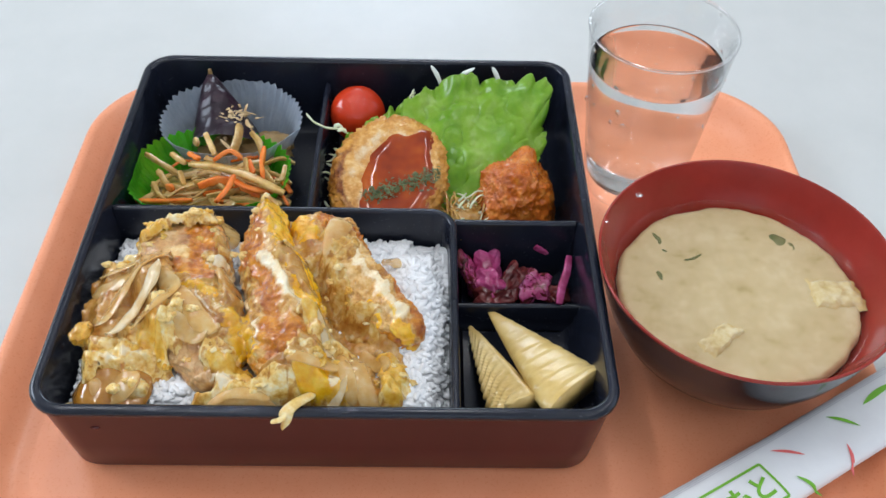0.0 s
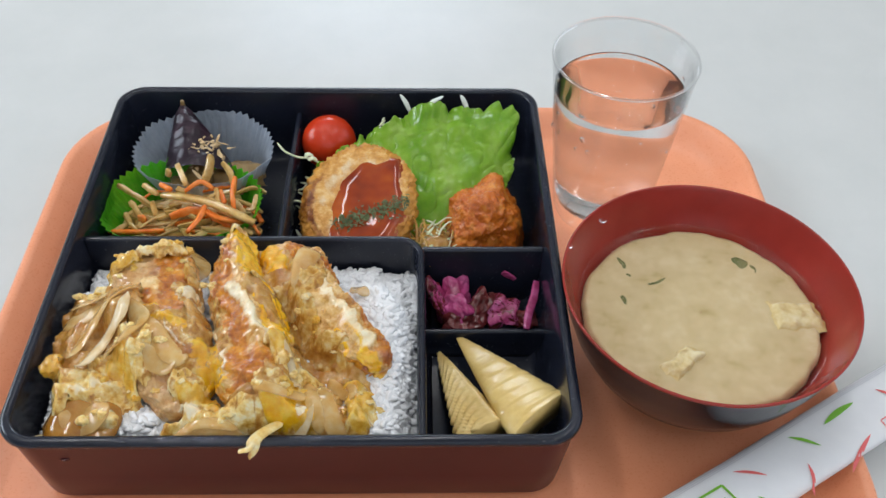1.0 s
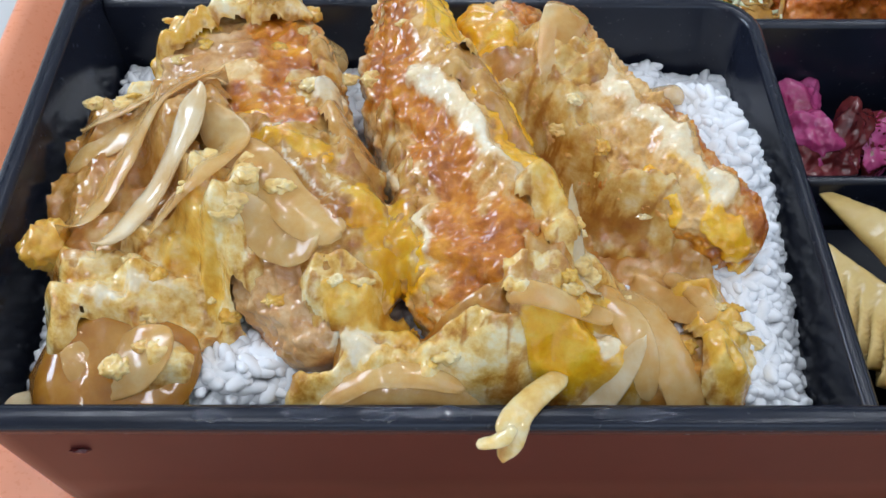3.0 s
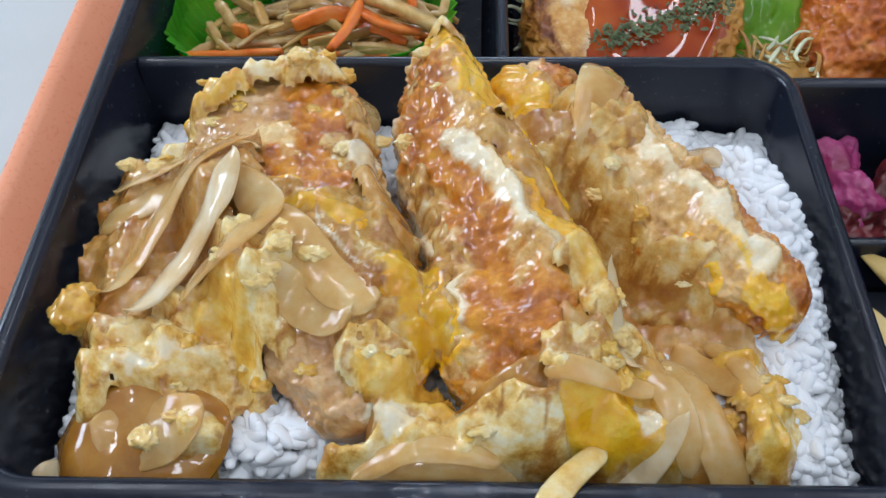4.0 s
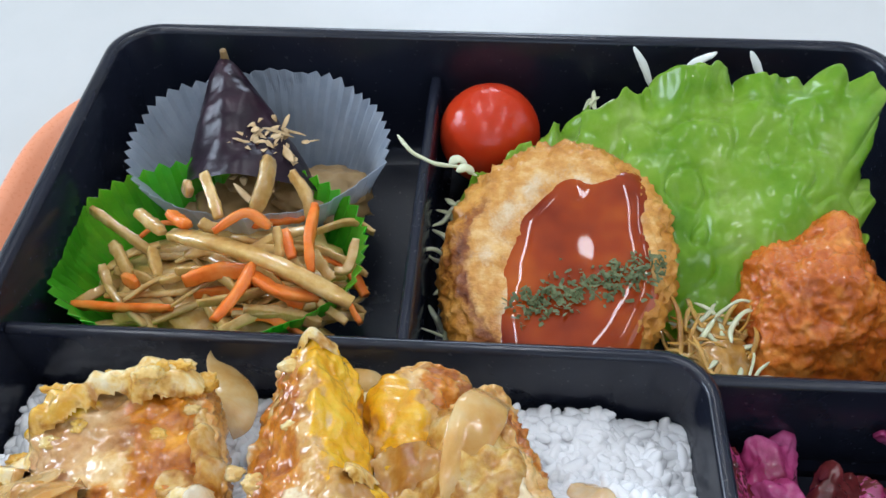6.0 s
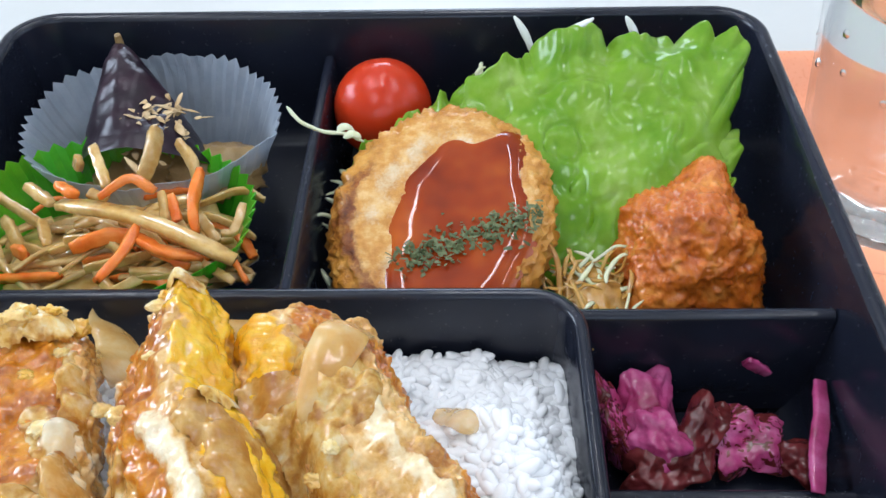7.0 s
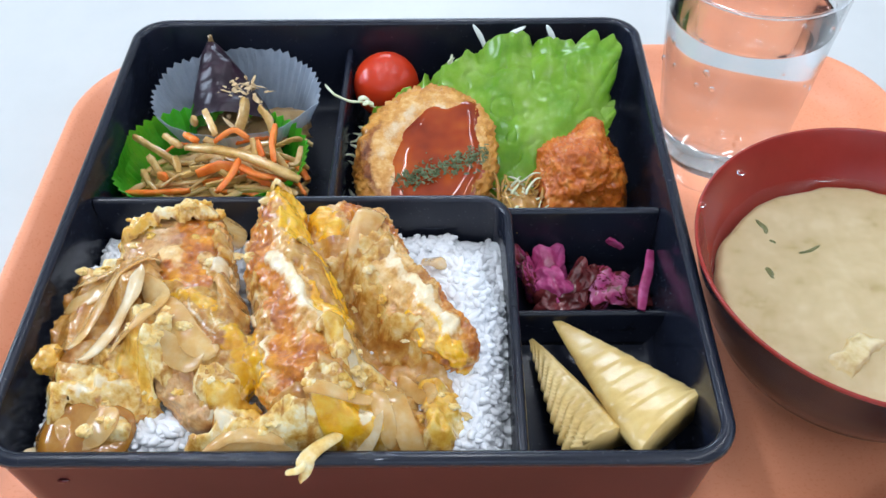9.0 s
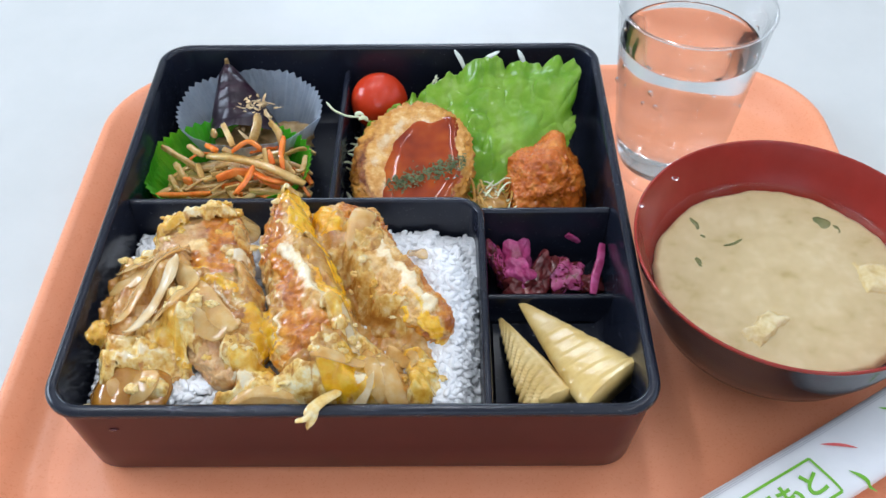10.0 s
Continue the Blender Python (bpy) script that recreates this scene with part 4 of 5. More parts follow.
def onion(kind, wide, lift, *pts, arch=0.4, thick=0.8, slant=0.0, blunt=0.5, square=5, n=44, m=15):
    """A limp onion slice through pts (x, y in millimetres), lying on what is under it; slant raises one side."""
    seed = pts[0][0] * 0.13 + pts[0][1] * 0.07
    C = spline([Vector((x, y, 0)) / 1000 for x, y in pts], n)
    X = [math.sin(math.pi / 2 * (2 * j / (m - 1) - 1)) for j in range(m)]
    P, H = [], np.zeros((n, m))
    for i, c in enumerate(C):
        t = i / (n - 1)
        T = (C[min(i + 1, n - 1)] - C[max(i - 1, 0)]).normalized()
        S = Vector((T.y, -T.x, 0))
        k = (max(0.0, 1 - abs(2 * t - 1) ** square)) ** blunt * (1 + 0.13 * fbm((t * 3, seed, 0), 1.0, seed, 2))
        w = wide / 2000 * max(0.05, k)
        row = []
        for j, x in enumerate(X):
            p = c + S * x * w
            H[i, j] = top_at(tree, p.x, min(0.108, max(0.004, p.y)), 0.034)
            row.append((p, x, k))
        P.append(row)
    # stiff enough to bridge hollows: a smooth bend along it, one lean across it
    u = np.linspace(-1, 1, n)
    A = np.array([[1, a, a * a, a * a * a, x] for a in u for x in X])
    fit = np.linalg.lstsq(A, H.reshape(-1), rcond=None)[0]
    fit[4] = max(-0.0012, min(0.0012, fit[4]))
    Z = (A @ fit).reshape(n, m)
    Z += 0.2 * blur(H - Z, 10) + np.percentile(H - Z, 60) + lift / 1000
    rows = []
    for i in range(n):
        up, down_ = [], []
        for j in range(m):
            p, x, k = P[i][j]
            body = thick / 2000 * math.sqrt(max(0, 1 - x ** 4)) * max(0.3, min(1, k))
            bow = arch / 1000 * (0.5 - x * x) + slant / 1000 * x + 0.00006 * math.cos(x * 17 + seed) + 0.0004 * fbm(p, 160, seed, 2)
            p.y, p.x = max(0.0052, p.y), max(-0.1008, p.x)
            up.append(Vector((p.x, p.y, Z[i, j] + bow + body)))
            down_.append(Vector((p.x, p.y, Z[i, j] + bow - body)))
        rows.append(up + down_[-2:0:-1])
    return solid("onion_slice", grid_mesh(rows, cap=True), M["onion_" + kind], {"amber": "amber simmered onion slice on the cutlet", "pale": "pale translucent onion slice on the cutlet"}[kind], "onion", "onion slices on the cutlet")


onion("amber", 6.5, 0.4, (-99, 60), (-88, 62), (-76, 64))
onion("amber", 5.8, 0.9, (-97, 68), (-84, 67), (-69, 69), slant=0.8)
onion("amber", 7.9, 1.6, (-92, 37), (-87, 49), (-78, 60), (-64, 66), slant=1.6, arch=1.0)
onion("amber", 7.2, 1.7, (-76, 36), (-66, 41), (-61, 49), (-67, 56), slant=1.0, arch=1.0)
onion("pale", 6.8, 2.9, (-84, 32), (-77, 42), (-70, 51), (-67, 58), slant=1.4, arch=1.0, thick=1.8)
onion("amber", 7.9, 0.7, (-63, 51), (-55, 43), (-48, 34), (-40, 28), arch=1.0)
onion("amber", 7.9, 0.2, (-58, 34), (-51, 30), (-44, 27))
M["glaze"] = material("dark broth-soaked onion", [(0.34, 0.12, 0.01), (0.46, 0.20, 0.02), (0.60, 0.32, 0.06)], 90, 0.2, 0.1, 700, coat=1.0, coat_rough=0.03, coat_scale=180, alpha=0.85)
onion("amber", 20, 0.5, (-95, 14), (-80, 13), (-64, 15), square=2, arch=1.2).data.materials[0] = M["glaze"]
onion("amber", 13, 1.5, (-87, 14), (-78, 14), (-68, 16), square=2, arch=0.8)
onion("pale", 7.2, 0.2, (-99, 10), (-94, 9), (-88, 8))
onion("amber", 7.5, 2.0, (-57, 109), (-50, 100), (-48, 88), slant=1.5, blunt=0.8)
onion("amber", 5, 0.9, (-32, 107), (-26, 106), (-20, 105), thick=3.0)
onion("amber", 9, 1.2, (5, 97), (1, 84), (-5, 68), square=2, blunt=0.8, arch=0.6, slant=1.0)
onion("amber", 4.7, 0.6, (-14, 16), (-5, 17), (5, 19), slant=1.0)
onion("amber", 7.9, 0.9, (9, 30), (11, 19), (15, 10), (20, 3.5), arch=1.2)
onion("amber", 5.8, 1, (4, 27), (7, 17), (10, 7), slant=-1.0)
onion("pale", 4.7, 2.1, (-18, 5), (-9, 4), (1, 6.5), (8, 12), slant=1.5)
onion("amber", 4.7, 0.6, (11, 33), (17, 26), (22, 20))
onion("amber", 5.8, 0.2, (18, 80), (21, 77), (25, 73), thick=2.6)
onion("amber", 6.5, 0.4, (-44, 6), (-31, 7), (-17, 6), arch=1.2)
onion("amber", 4.3, 0.8, (-44, 7), (-33, 9), (-20, 8), slant=1.2)
onion("pale", 3, 0.7, (-3, 33), (0, 25), (2, 20))
onion("amber", 3.6, 0.3, (17, 34), (20, 28), (22, 22))

# ---- small loose bits of egg ----
curd("yellow", -96, 38, 43, 5.0, 5.6, 4.4, seed=0.3)
curd("pale", -77, 11, 46.5, 2.6, 2.4, 1.8, seed=9.1)
rng = random.Random(17)
tree = surface_of(("cutlet_body", "steamed_rice", "simmered_onion_bed", "egg_layer", "egg_coat", "onion_slice"))
for i in range(64):
    x, y = rng.choice(((-80, 28), (-66, 28), (-58, 34), (-60, 40), (-40, 18), (-28, 12), (-2, 18), (2, 30), (24, 20), (-56, 90), (-62, 88), (-84, 76), (-78, 82), (2, 60), (4, 50), (-44, 70), (-70, 14), (-34, 99), (-16, 96), (8, 44)))
    x, y = x + rng.gauss(0, 5), max(7, y + rng.gauss(0, 4))
    z, s = 1000 * top_at(tree, x / 1000, y / 1000), rng.uniform(0.7, 2.0)
    curd(rng.choice(("pale", "pale", "yellow")), x, y, z - 0.1 * s, s * rng.uniform(1.0, 2.0), s * rng.uniform(0.8, 1.4), s * rng.uniform(0.5, 0.9), seed=i * 0.77 + 60)
# the strand that hangs over the rim
ribbon("egg_strand", [(-4, 10, 46.5), (-9, 5, 48.8), (-12.5, 0.6, 49.4), (-13.4, -2.2, 47.2), (-15, -2.6, 43.2)], 5.0, 0.9, M["pale"], "pale egg strand hanging over the box rim", "egg", seed=3.3, taper=0.3)
ribbon("egg_strand", [(-12.6, -0.8, 49.4), (-15, -2.3, 48.0), (-18.5, -2.4, 46.6)], 2.8, 1.0, M["pale"], "pale egg strand hanging over the box rim", "egg", seed=5.1, taper=0.4)

# ---- side dishes: materials ----
M["burdock"] = material("simmered burdock", [(0.42, 0.22, 0.05), (0.58, 0.37, 0.11), (0.74, 0.55, 0.24)], 150, 0.25, 0.3, 900, sss=0.5, coat=1.0, coat_rough=0.04, coat_scale=250, object_random=0.16, stretch=(1, 1, 1))
M["carrot"] = material("cooked carrot", [(0.76, 0.15, 0.012), (0.86, 0.23, 0.03), (0.90, 0.32, 0.07)], 160, 0.22, 0.2, 800, sss=0.3, coat=0.5, coat_rough=0.08, object_random=0.08)
M["green_cup"] = material("green plastic film", [(0.035, 0.26, 0.008), (0.09, 0.42, 0.015), (0.22, 0.55, 0.02)], 28, 0.25, 0.05, 500, sss=0.25, sss_scale=0.003, radius=(0.2, 1, 0.1))
M["white_cup"] = material("waxed white paper", [(0.46, 0.53, 0.63), (0.62, 0.68, 0.76)], 140, 0.35, 0.35, 500, trans=0.25, alpha=0.62)
M["eggplant"] = material("fried eggplant skin", [(0.008, 0.004, 0.008), (0.018, 0.007, 0.014), (0.04, 0.015, 0.026)], 90, 0.3, 0.35, 500, spec=0.35)
M["eggplant_flesh"] = material("eggplant flesh", [(0.24, 0.15, 0.06), (0.36, 0.24, 0.10)], 150, 0.3, 0.5, 700, sss=0.2, coat=0.3)
M["bonito"] = material("bonito flake", [(0.48, 0.31, 0.13), (0.72, 0.54, 0.30)], 200, 0.45, 0.2, 800, object_random=0.2)
M["tomato"] = material("cherry tomato skin", [(0.55, 0.035, 0.008), (0.62, 0.05, 0.010)], 60, 0.14, 0.04, 400, sss=0.25, sss_scale=0.004, coat=0.4, coat_rough=0.05)
M["lettuce"] = material("lettuce leaf", [(0.11, 0.30, 0.006), (0.20, 0.43, 0.014), (0.30, 0.53, 0.04), (0.46, 0.64, 0.14)], 38, 0.28, 0.35, 260, sss=0.0, sss_scale=0.003, radius=(0.5, 1, 0.2), coat=0.5, coat_rough=0.12, coat_scale=150)
let_through(M["lettuce"], 0.35)
M["dressing"] = material("brown dressing", [(0.34, 0.15, 0.02), (0.50, 0.27, 0.05), (0.62, 0.42, 0.14)], 120, 0.1, 0.3, 700, sss=0.3, coat=0.8, coat_rough=0.04)
M["cabbage"] = material("shredded cabbage", [(0.62, 0.66, 0.36), (0.74, 0.76, 0.54)], 120, 0.3, 0.2, 800, sss=0.4, coat=0.3, object_random=0.1)
M["cabbage_white"] = material("white cabbage rib", [(0.72, 0.76, 0.66), (0.80, 0.82, 0.76)], 120, 0.3, 0.2, 800, sss=0.4, coat=0.3)
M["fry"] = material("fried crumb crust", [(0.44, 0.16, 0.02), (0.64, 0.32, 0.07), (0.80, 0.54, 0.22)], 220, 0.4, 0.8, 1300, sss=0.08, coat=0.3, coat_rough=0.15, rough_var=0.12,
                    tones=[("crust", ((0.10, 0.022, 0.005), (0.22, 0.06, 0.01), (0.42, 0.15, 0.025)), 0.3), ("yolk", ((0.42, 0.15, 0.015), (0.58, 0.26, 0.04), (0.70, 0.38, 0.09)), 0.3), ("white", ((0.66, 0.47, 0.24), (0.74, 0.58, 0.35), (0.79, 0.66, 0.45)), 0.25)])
M["sauce"] = material("brown sauce", [(0.15, 0.012, 0.003), (0.32, 0.045, 0.005), (0.52, 0.12, 0.012)], 34, 0.04, 0.0, 110, sss=0.2, sss_scale=0.003, detail=3)
M["herb"] = material("dried herb", [(0.06, 0.08, 0.025), (0.17, 0.20, 0.09)], 300, 0.6, 0.2, 900, object_random=0.3)
M["karaage"] = material("fried chicken crust", [(0.36, 0.065, 0.006), (0.58, 0.15, 0.014), (0.74, 0.30, 0.055)], 170, 0.28, 0.8, 1100, sss=0.12, coat=0.5, coat_rough=0.12, rough_var=0.12)
M["pickle_dark"] = material("brown pickle skin", [(0.06, 0.012, 0.012), (0.13, 0.020, 0.020), (0.22, 0.035, 0.04)], 140, 0.16, 0.4, 700, sss=0.2, coat=0.7, coat_rough=0.06)
M["pickle_pink"] = material("pink pickle", [(0.26, 0.025, 0.08), (0.46, 0.06, 0.20), (0.60, 0.15, 0.34)], 120, 0.18, 0.3, 700, sss=0.15, coat=0.7, coat_rough=0.06)
M["bamboo"] = material("boiled bamboo shoot", [(0.62, 0.41, 0.12), (0.74, 0.53, 0.19), (0.81, 0.63, 0.28)], 60, 0.22, 0.15, 600, sss=0.15, sss_scale=0.004, coat=0.4, coat_rough=0.18, coat_scale=200)
M["tofu"] = material("fried tofu", [(0.58, 0.42, 0.17), (0.70, 0.57, 0.30), (0.76, 0.66, 0.42)], 170, 0.3, 0.7, 800, sss=0.3, coat=0.3)
M["wakame"] = material("wakame seaweed", [(0.10, 0.13, 0.05), (0.26, 0.26, 0.13)], 120, 0.25, 0.3, 700, coat=0.4)


# ---- simmered burdock and carrot in a green cup ----
def fluted_cup(cx, cy, z0, z1, r0, r1, waves, deep, seed, squash=1.0, front=None, lean=0.0):
    """A pleated food cup, r0 wide at its base and r1 at its rim, pressed flat where it meets a wall (front: least y)."""
    n = waves * 8
    rows = []
    for k in range(9):
        t = k / 8
        ring = []
        for j in range(n):
            a = 2 * math.pi * j / n
            r = r0 + (r1 - r0) * t ** 0.85
            r *= 1 + 0.05 * fbm((math.cos(a), math.sin(a), t), 1.3, seed)
            tri = 2 * abs((j / 8) % 1 - 0.5) - 0.5
            r += deep * (0.25 + 0.75 * t) * 2 * tri
            z = z0 + (z1 - z0) * t + (0.0012 * tri + 0.0015 * fbm((math.cos(a) * 2, math.sin(a) * 2, 0), 1.5, seed)) * t
            x, y = cx + r * math.cos(a), cy + r * math.sin(a) * squash + lean * t
            if front is not None:
                y = max(front + 0.0004 * tri, y)
            y = min(0.2085 - 0.0005 * tri, y)
            x = max(-0.1018 + 0.0005 * tri, min(-0.0178, x))
            ring.append((x, y, z))
        rows.append(ring)
    bm = grid_mesh(rows)
    bm.verts.ensure_lookup_table()
    bm.faces.new([bm.verts[j] for j in range(n)])
    return bm


cup = solid("food_cup", fluted_cup(-0.067, 0.1440, 0.0066, 0.034, 0.024, 0.0385, 54, 0.0008, 2.0, 0.80, 0.1155), M["green_cup"], "green pleated plastic food cup full of burdock", "food cup", smooth=False)
mod = cup.modifiers.new("thickness", "SOLIDIFY")
mod.thickness = 0.0002
cup = solid("food_cup", fluted_cup(-0.0615, 0.1800, 0.0066, 0.0370, 0.021, 0.0345, 50, 0.0007, 5.0, 0.86), M["white_cup"], "white waxed paper pleated food cup with eggplant", "food cup", smooth=False)
mod = cup.modifiers.new("thickness", "SOLIDIFY")
mod.thickness = 0.0002


def strip(name, pts, thick, mat, label, category, group, seed, flat=0.75, n=22, m=9):
    """A long cut strip with slightly squared section along a curve through pts (millimetres)."""
    C = spline([Vector(p) / 1000 for p in pts], n)
    rows = []
    for i, c in enumerate(C):
        t = i / (n - 1)
        T = (C[min(i + 1, n - 1)] - C[max(i - 1, 0)]).normalized()
        S = T.cross(Vector((0.1, 0.2, 1))).normalized()
        U = S.cross(T)
        k = thick / 2000 * (1 + 0.12 * fbm((t * 4, seed, 0), 1, seed)) * max(0.9, min(1, min(t, 1 - t) * n / 1.6)) * (1 - 0.12 * abs(2 * t - 1) ** 3)
        a0 = seed
        ring = []
        for j in range(m):
            a = 2 * math.pi * j / m
            ca, sa = math.cos(a), math.sin(a)
            x, z = math.copysign(abs(ca) ** 0.38, ca) * k, math.copysign(abs(sa) ** 0.38, sa) * k * flat
            x, z = x * math.cos(a0) - z * math.sin(a0), x * math.sin(a0) + z * math.cos(a0)
            ring.append(c + S * x + U * z + Vector((0.0002, 0.0002, 0.0002)) * fbm(c, 500, seed + j))
        rows.append(ring)
    return solid(name, grid_mesh(rows, cap=True), mat, label, category, group)


STRIPS = [
    ("b", 4.2, [(-74, 141, 40), (-58, 134, 44), (-44, 129, 43), (-29, 124, 38)]), ("b", 4.0, [(-53, 160, 48), (-53, 153, 46), (-55, 148, 42)]), ("b", 3.2, [(-47, 156, 47), (-43, 151, 45), (-42, 148, 40)]),
    ("b", 2.8, [(-69, 157, 45), (-63, 145, 42)]), ("b", 3.6, [(-84, 148, 40), (-77, 143, 38)]), ("b", 3.2, [(-98, 152, 36), (-88, 146, 34), (-81, 142, 32)]), ("b", 3.2, [(-91, 144, 33), (-85, 136, 30)]),
    ("b", 2.2, [(-93, 139, 30), (-89, 132, 28)]), ("b", 2.6, [(-90, 131, 28), (-74, 131, 30), (-68, 133, 30)]), ("b", 2.3, [(-72, 134, 35), (-62, 132, 37), (-53, 126, 34)]), ("b", 3.0, [(-68, 145, 40), (-63, 143, 40)]),
    ("b", 2.6, [(-80, 141, 35), (-77, 134, 33)]), ("b", 3.4, [(-54, 124, 34), (-44, 124, 33), (-37, 124, 30)]), ("b", 2.4, [(-48, 140, 45), (-47, 135, 40)]), ("b", 2.4, [(-31, 145, 36), (-32, 137, 35), (-35, 136, 35)]),
    ("b", 2.6, [(-56, 129, 34), (-41, 129, 33)]), ("b", 3.6, [(-75, 158, 40), (-73, 155, 40)]), ("b", 2.6, [(-40, 139, 38), (-35, 132, 36)]),
]
STRIPS += [
    ("c", 3.4, [(-62, 138, 45), (-55, 141, 48), (-49, 139, 46)]), ("c", 3.6, [(-40, 147, 45), (-40, 137, 44), (-39, 131, 40)]), ("c", 3.8, [(-52, 130, 43), (-54, 124, 41), (-58, 116, 40)]), ("c", 3.0, [(-52, 128, 42), (-45, 125, 40), (-37, 126, 37)]),
    ("c", 3.2, [(-99, 129, 27), (-84, 127, 29), (-72, 126, 31)]), ("c", 3.6, [(-69, 130, 36), (-61, 132, 38), (-54, 132, 38)]), ("c", 2.4, [(-47, 142, 42), (-44, 135, 40)]), ("c", 3.6, [(-75, 146, 42), (-70, 142, 42)]), ("c", 3.2, [(-85, 133, 33), (-81, 131, 33)]),
]
for i, (kind, thick, pts) in enumerate(STRIPS):
    if kind == "b":
        strip("burdock_strip", pts, thick, M["burdock"], "tan simmered burdock strip in a green cup", "burdock", "burdock strips in the cup", i * 0.9, 0.6)
    else:
        strip("carrot_strip", pts, thick * 1.05, M["carrot"], "orange cooked carrot strip among the burdock", "carrot", "carrot strips in the cup", i * 0.9, 0.6)
rng = random.Random(8)
for i in range(60):
    x, y = rng.gauss(-58, 15), rng.gauss(134, 8)
    x, y = max(-95, min(-34, x)), max(118, min(158, y))
    z = 29 + 9 * math.exp(-((x + 56) ** 2 + (y - 138) ** 2) / 450) - rng.uniform(1, 7)
    a, L = rng.uniform(-0.9, 0.7), rng.uniform(6, 13)
    d, bend = Vector((math.cos(a), math.sin(a), 0)), rng.uniform(-3, 3)
    pts = [tuple(Vector((x, y, z)) + d * L * u + Vector((-d.y * bend * (1 - u * u), d.x * bend * (1 - u * u), 1.5 * (1 - u * u)))) for u in (-1, 0, 1)]
    pts = [(max(-99, min(-28, p[0])), max(116, p[1]), p[2]) for p in pts]
    if i % 5 == 0:
        strip("carrot_strip", pts, rng.uniform(2.0, 2.8), M["carrot"], "orange cooked carrot strip among the burdock", "carrot", "carrot strips in the cup", i * 1.3, 0.6)
    else:
        strip("burdock_strip", pts, rng.uniform(1.6, 3.2), M["burdock"], "tan simmered burdock strip in a green cup", "burdock", "burdock strips in the cup", i * 1.3, 0.6)
# sesame and filling under the strips
curd("pale", -62, 140, 22, 30, 20, 9, 91.0, "burdock_filling", "tan burdock heap at the bottom of a green cup", " ").data.materials[0] = M["burdock"]


# ---- eggplant with bonito flakes ----
def eggplant_piece():
    whole = thing("eggplant_piece", "dark purple fried eggplant wedge in a white cup", "eggplant")
    rows = []
    for i in range(40):
        t = i / 39
        c = Vector((-0.0745 + 0.013 * t, 0.2035 - 0.033 * t, 0.0450 - 0.022 * t))
        r = 0.0012 + 0.0185 * t ** 0.8
        ring = []
        for j in range(30):
            a = math.pi * (-0.12 + 1.24 * j / 29)
            p = c + Vector((math.cos(a) * r, -0.45 * r * math.sin(a), math.sin(a) * r * 0.85))
            ring.append(p + Vector((0, 0, 1)) * (0.0016 * fbm(p, 90, 4) + 0.0004 * fbm(p, 500, 5)))
        rows.append(ring)
    part("skin", grid_mesh(rows, close_v=False), M["eggplant"], whole, "glossy dark purple skin")
    rows = []
    for i in range(24):
        t = i / 23
        c = Vector((-0.0735 + 0.013 * t, 0.2015 - 0.029 * t, 0.0400 - 0.021 * t))
        r = 0.0008 + 0.0125 * t ** 0.8
        rows.append([c + Vector((math.cos(a) * r, -0.35 * r * math.sin(a), math.sin(a) * r * 0.8)) for a in [2 * math.pi * j / 24 for j in range(24)]])
    part("flesh", grid_mesh(rows, cap=True), M["eggplant_flesh"], whole, "brown soaked flesh")
    rows = []
    for i in range(8):
        t = i / 7
        rows.append([Vector((-0.0746 + 0.0013 * math.cos(a) * (1 - 0.3 * t), 0.2038 + 0.0013 * math.sin(a) * (1 - 0.3 * t), 0.0435 + 0.0040 * t)) for a in [2 * math.pi * j / 10 for j in range(10)]])
    part("stem", grid_mesh(rows, cap=True), M["eggplant_flesh"], whole, "dry brown stem end")


eggplant_piece()
curd("pale", -46, 172, 24, 15, 12, 8, 63.0, "eggplant_chunk", "brown soaked eggplant chunk in the white cup", " ").data.materials[0] = M["eggplant_flesh"]
curd("pale", -62, 172, 20, 22, 16, 8, 67.0, "eggplant_chunk", "brown soaked eggplant chunk in the white cup", " ").data.materials[0] = M["eggplant_flesh"]
rng = random.Random(21)
for i in range(80):
    x, y = rng.gauss(-58, 5), rng.gauss(173, 5)
    z = 35.5 + 6 * math.exp(-((x + 64) ** 2 + (y - 178) ** 2) / 110) + rng.uniform(-1, 2)
    a, L = rng.uniform(0, 3.14), rng.choice((1.2, 1.6, 2.4, 4.0))
    d = Vector((math.cos(a), math.sin(a), rng.uniform(-0.5, 0.5)))
    c = Vector((x, y, z))
    ribbon("bonito_flake", [tuple(c - d * L), tuple(c + Vector((0, 0, rng.uniform(-0.6, 0.8)))), tuple(c + d * L)], rng.uniform(0.9, 2.8), 0.15, M["bonito"], "thin tan bonito flake on the eggplant", "flake", "bonito flakes on the eggplant", seed=i, n=7, m=6, curl=0.1, taper=0.6)


# ---- salad compartment ----
bm = bmesh.new()
bmesh.ops.create_uvsphere(bm, u_segments=48, v_segments=28, radius=1)
for v in bm.verts:
    d = v.co.copy()
    v.co = Vector((-0.0004, 0.1955, 0.0275)) + d * 0.0142 * (1 + 0.012 * fbm(d, 1.2, 3))
solid("cherry_tomato", bm, M["tomato"], "shiny red cherry tomato beside the lettuce", "tomato")


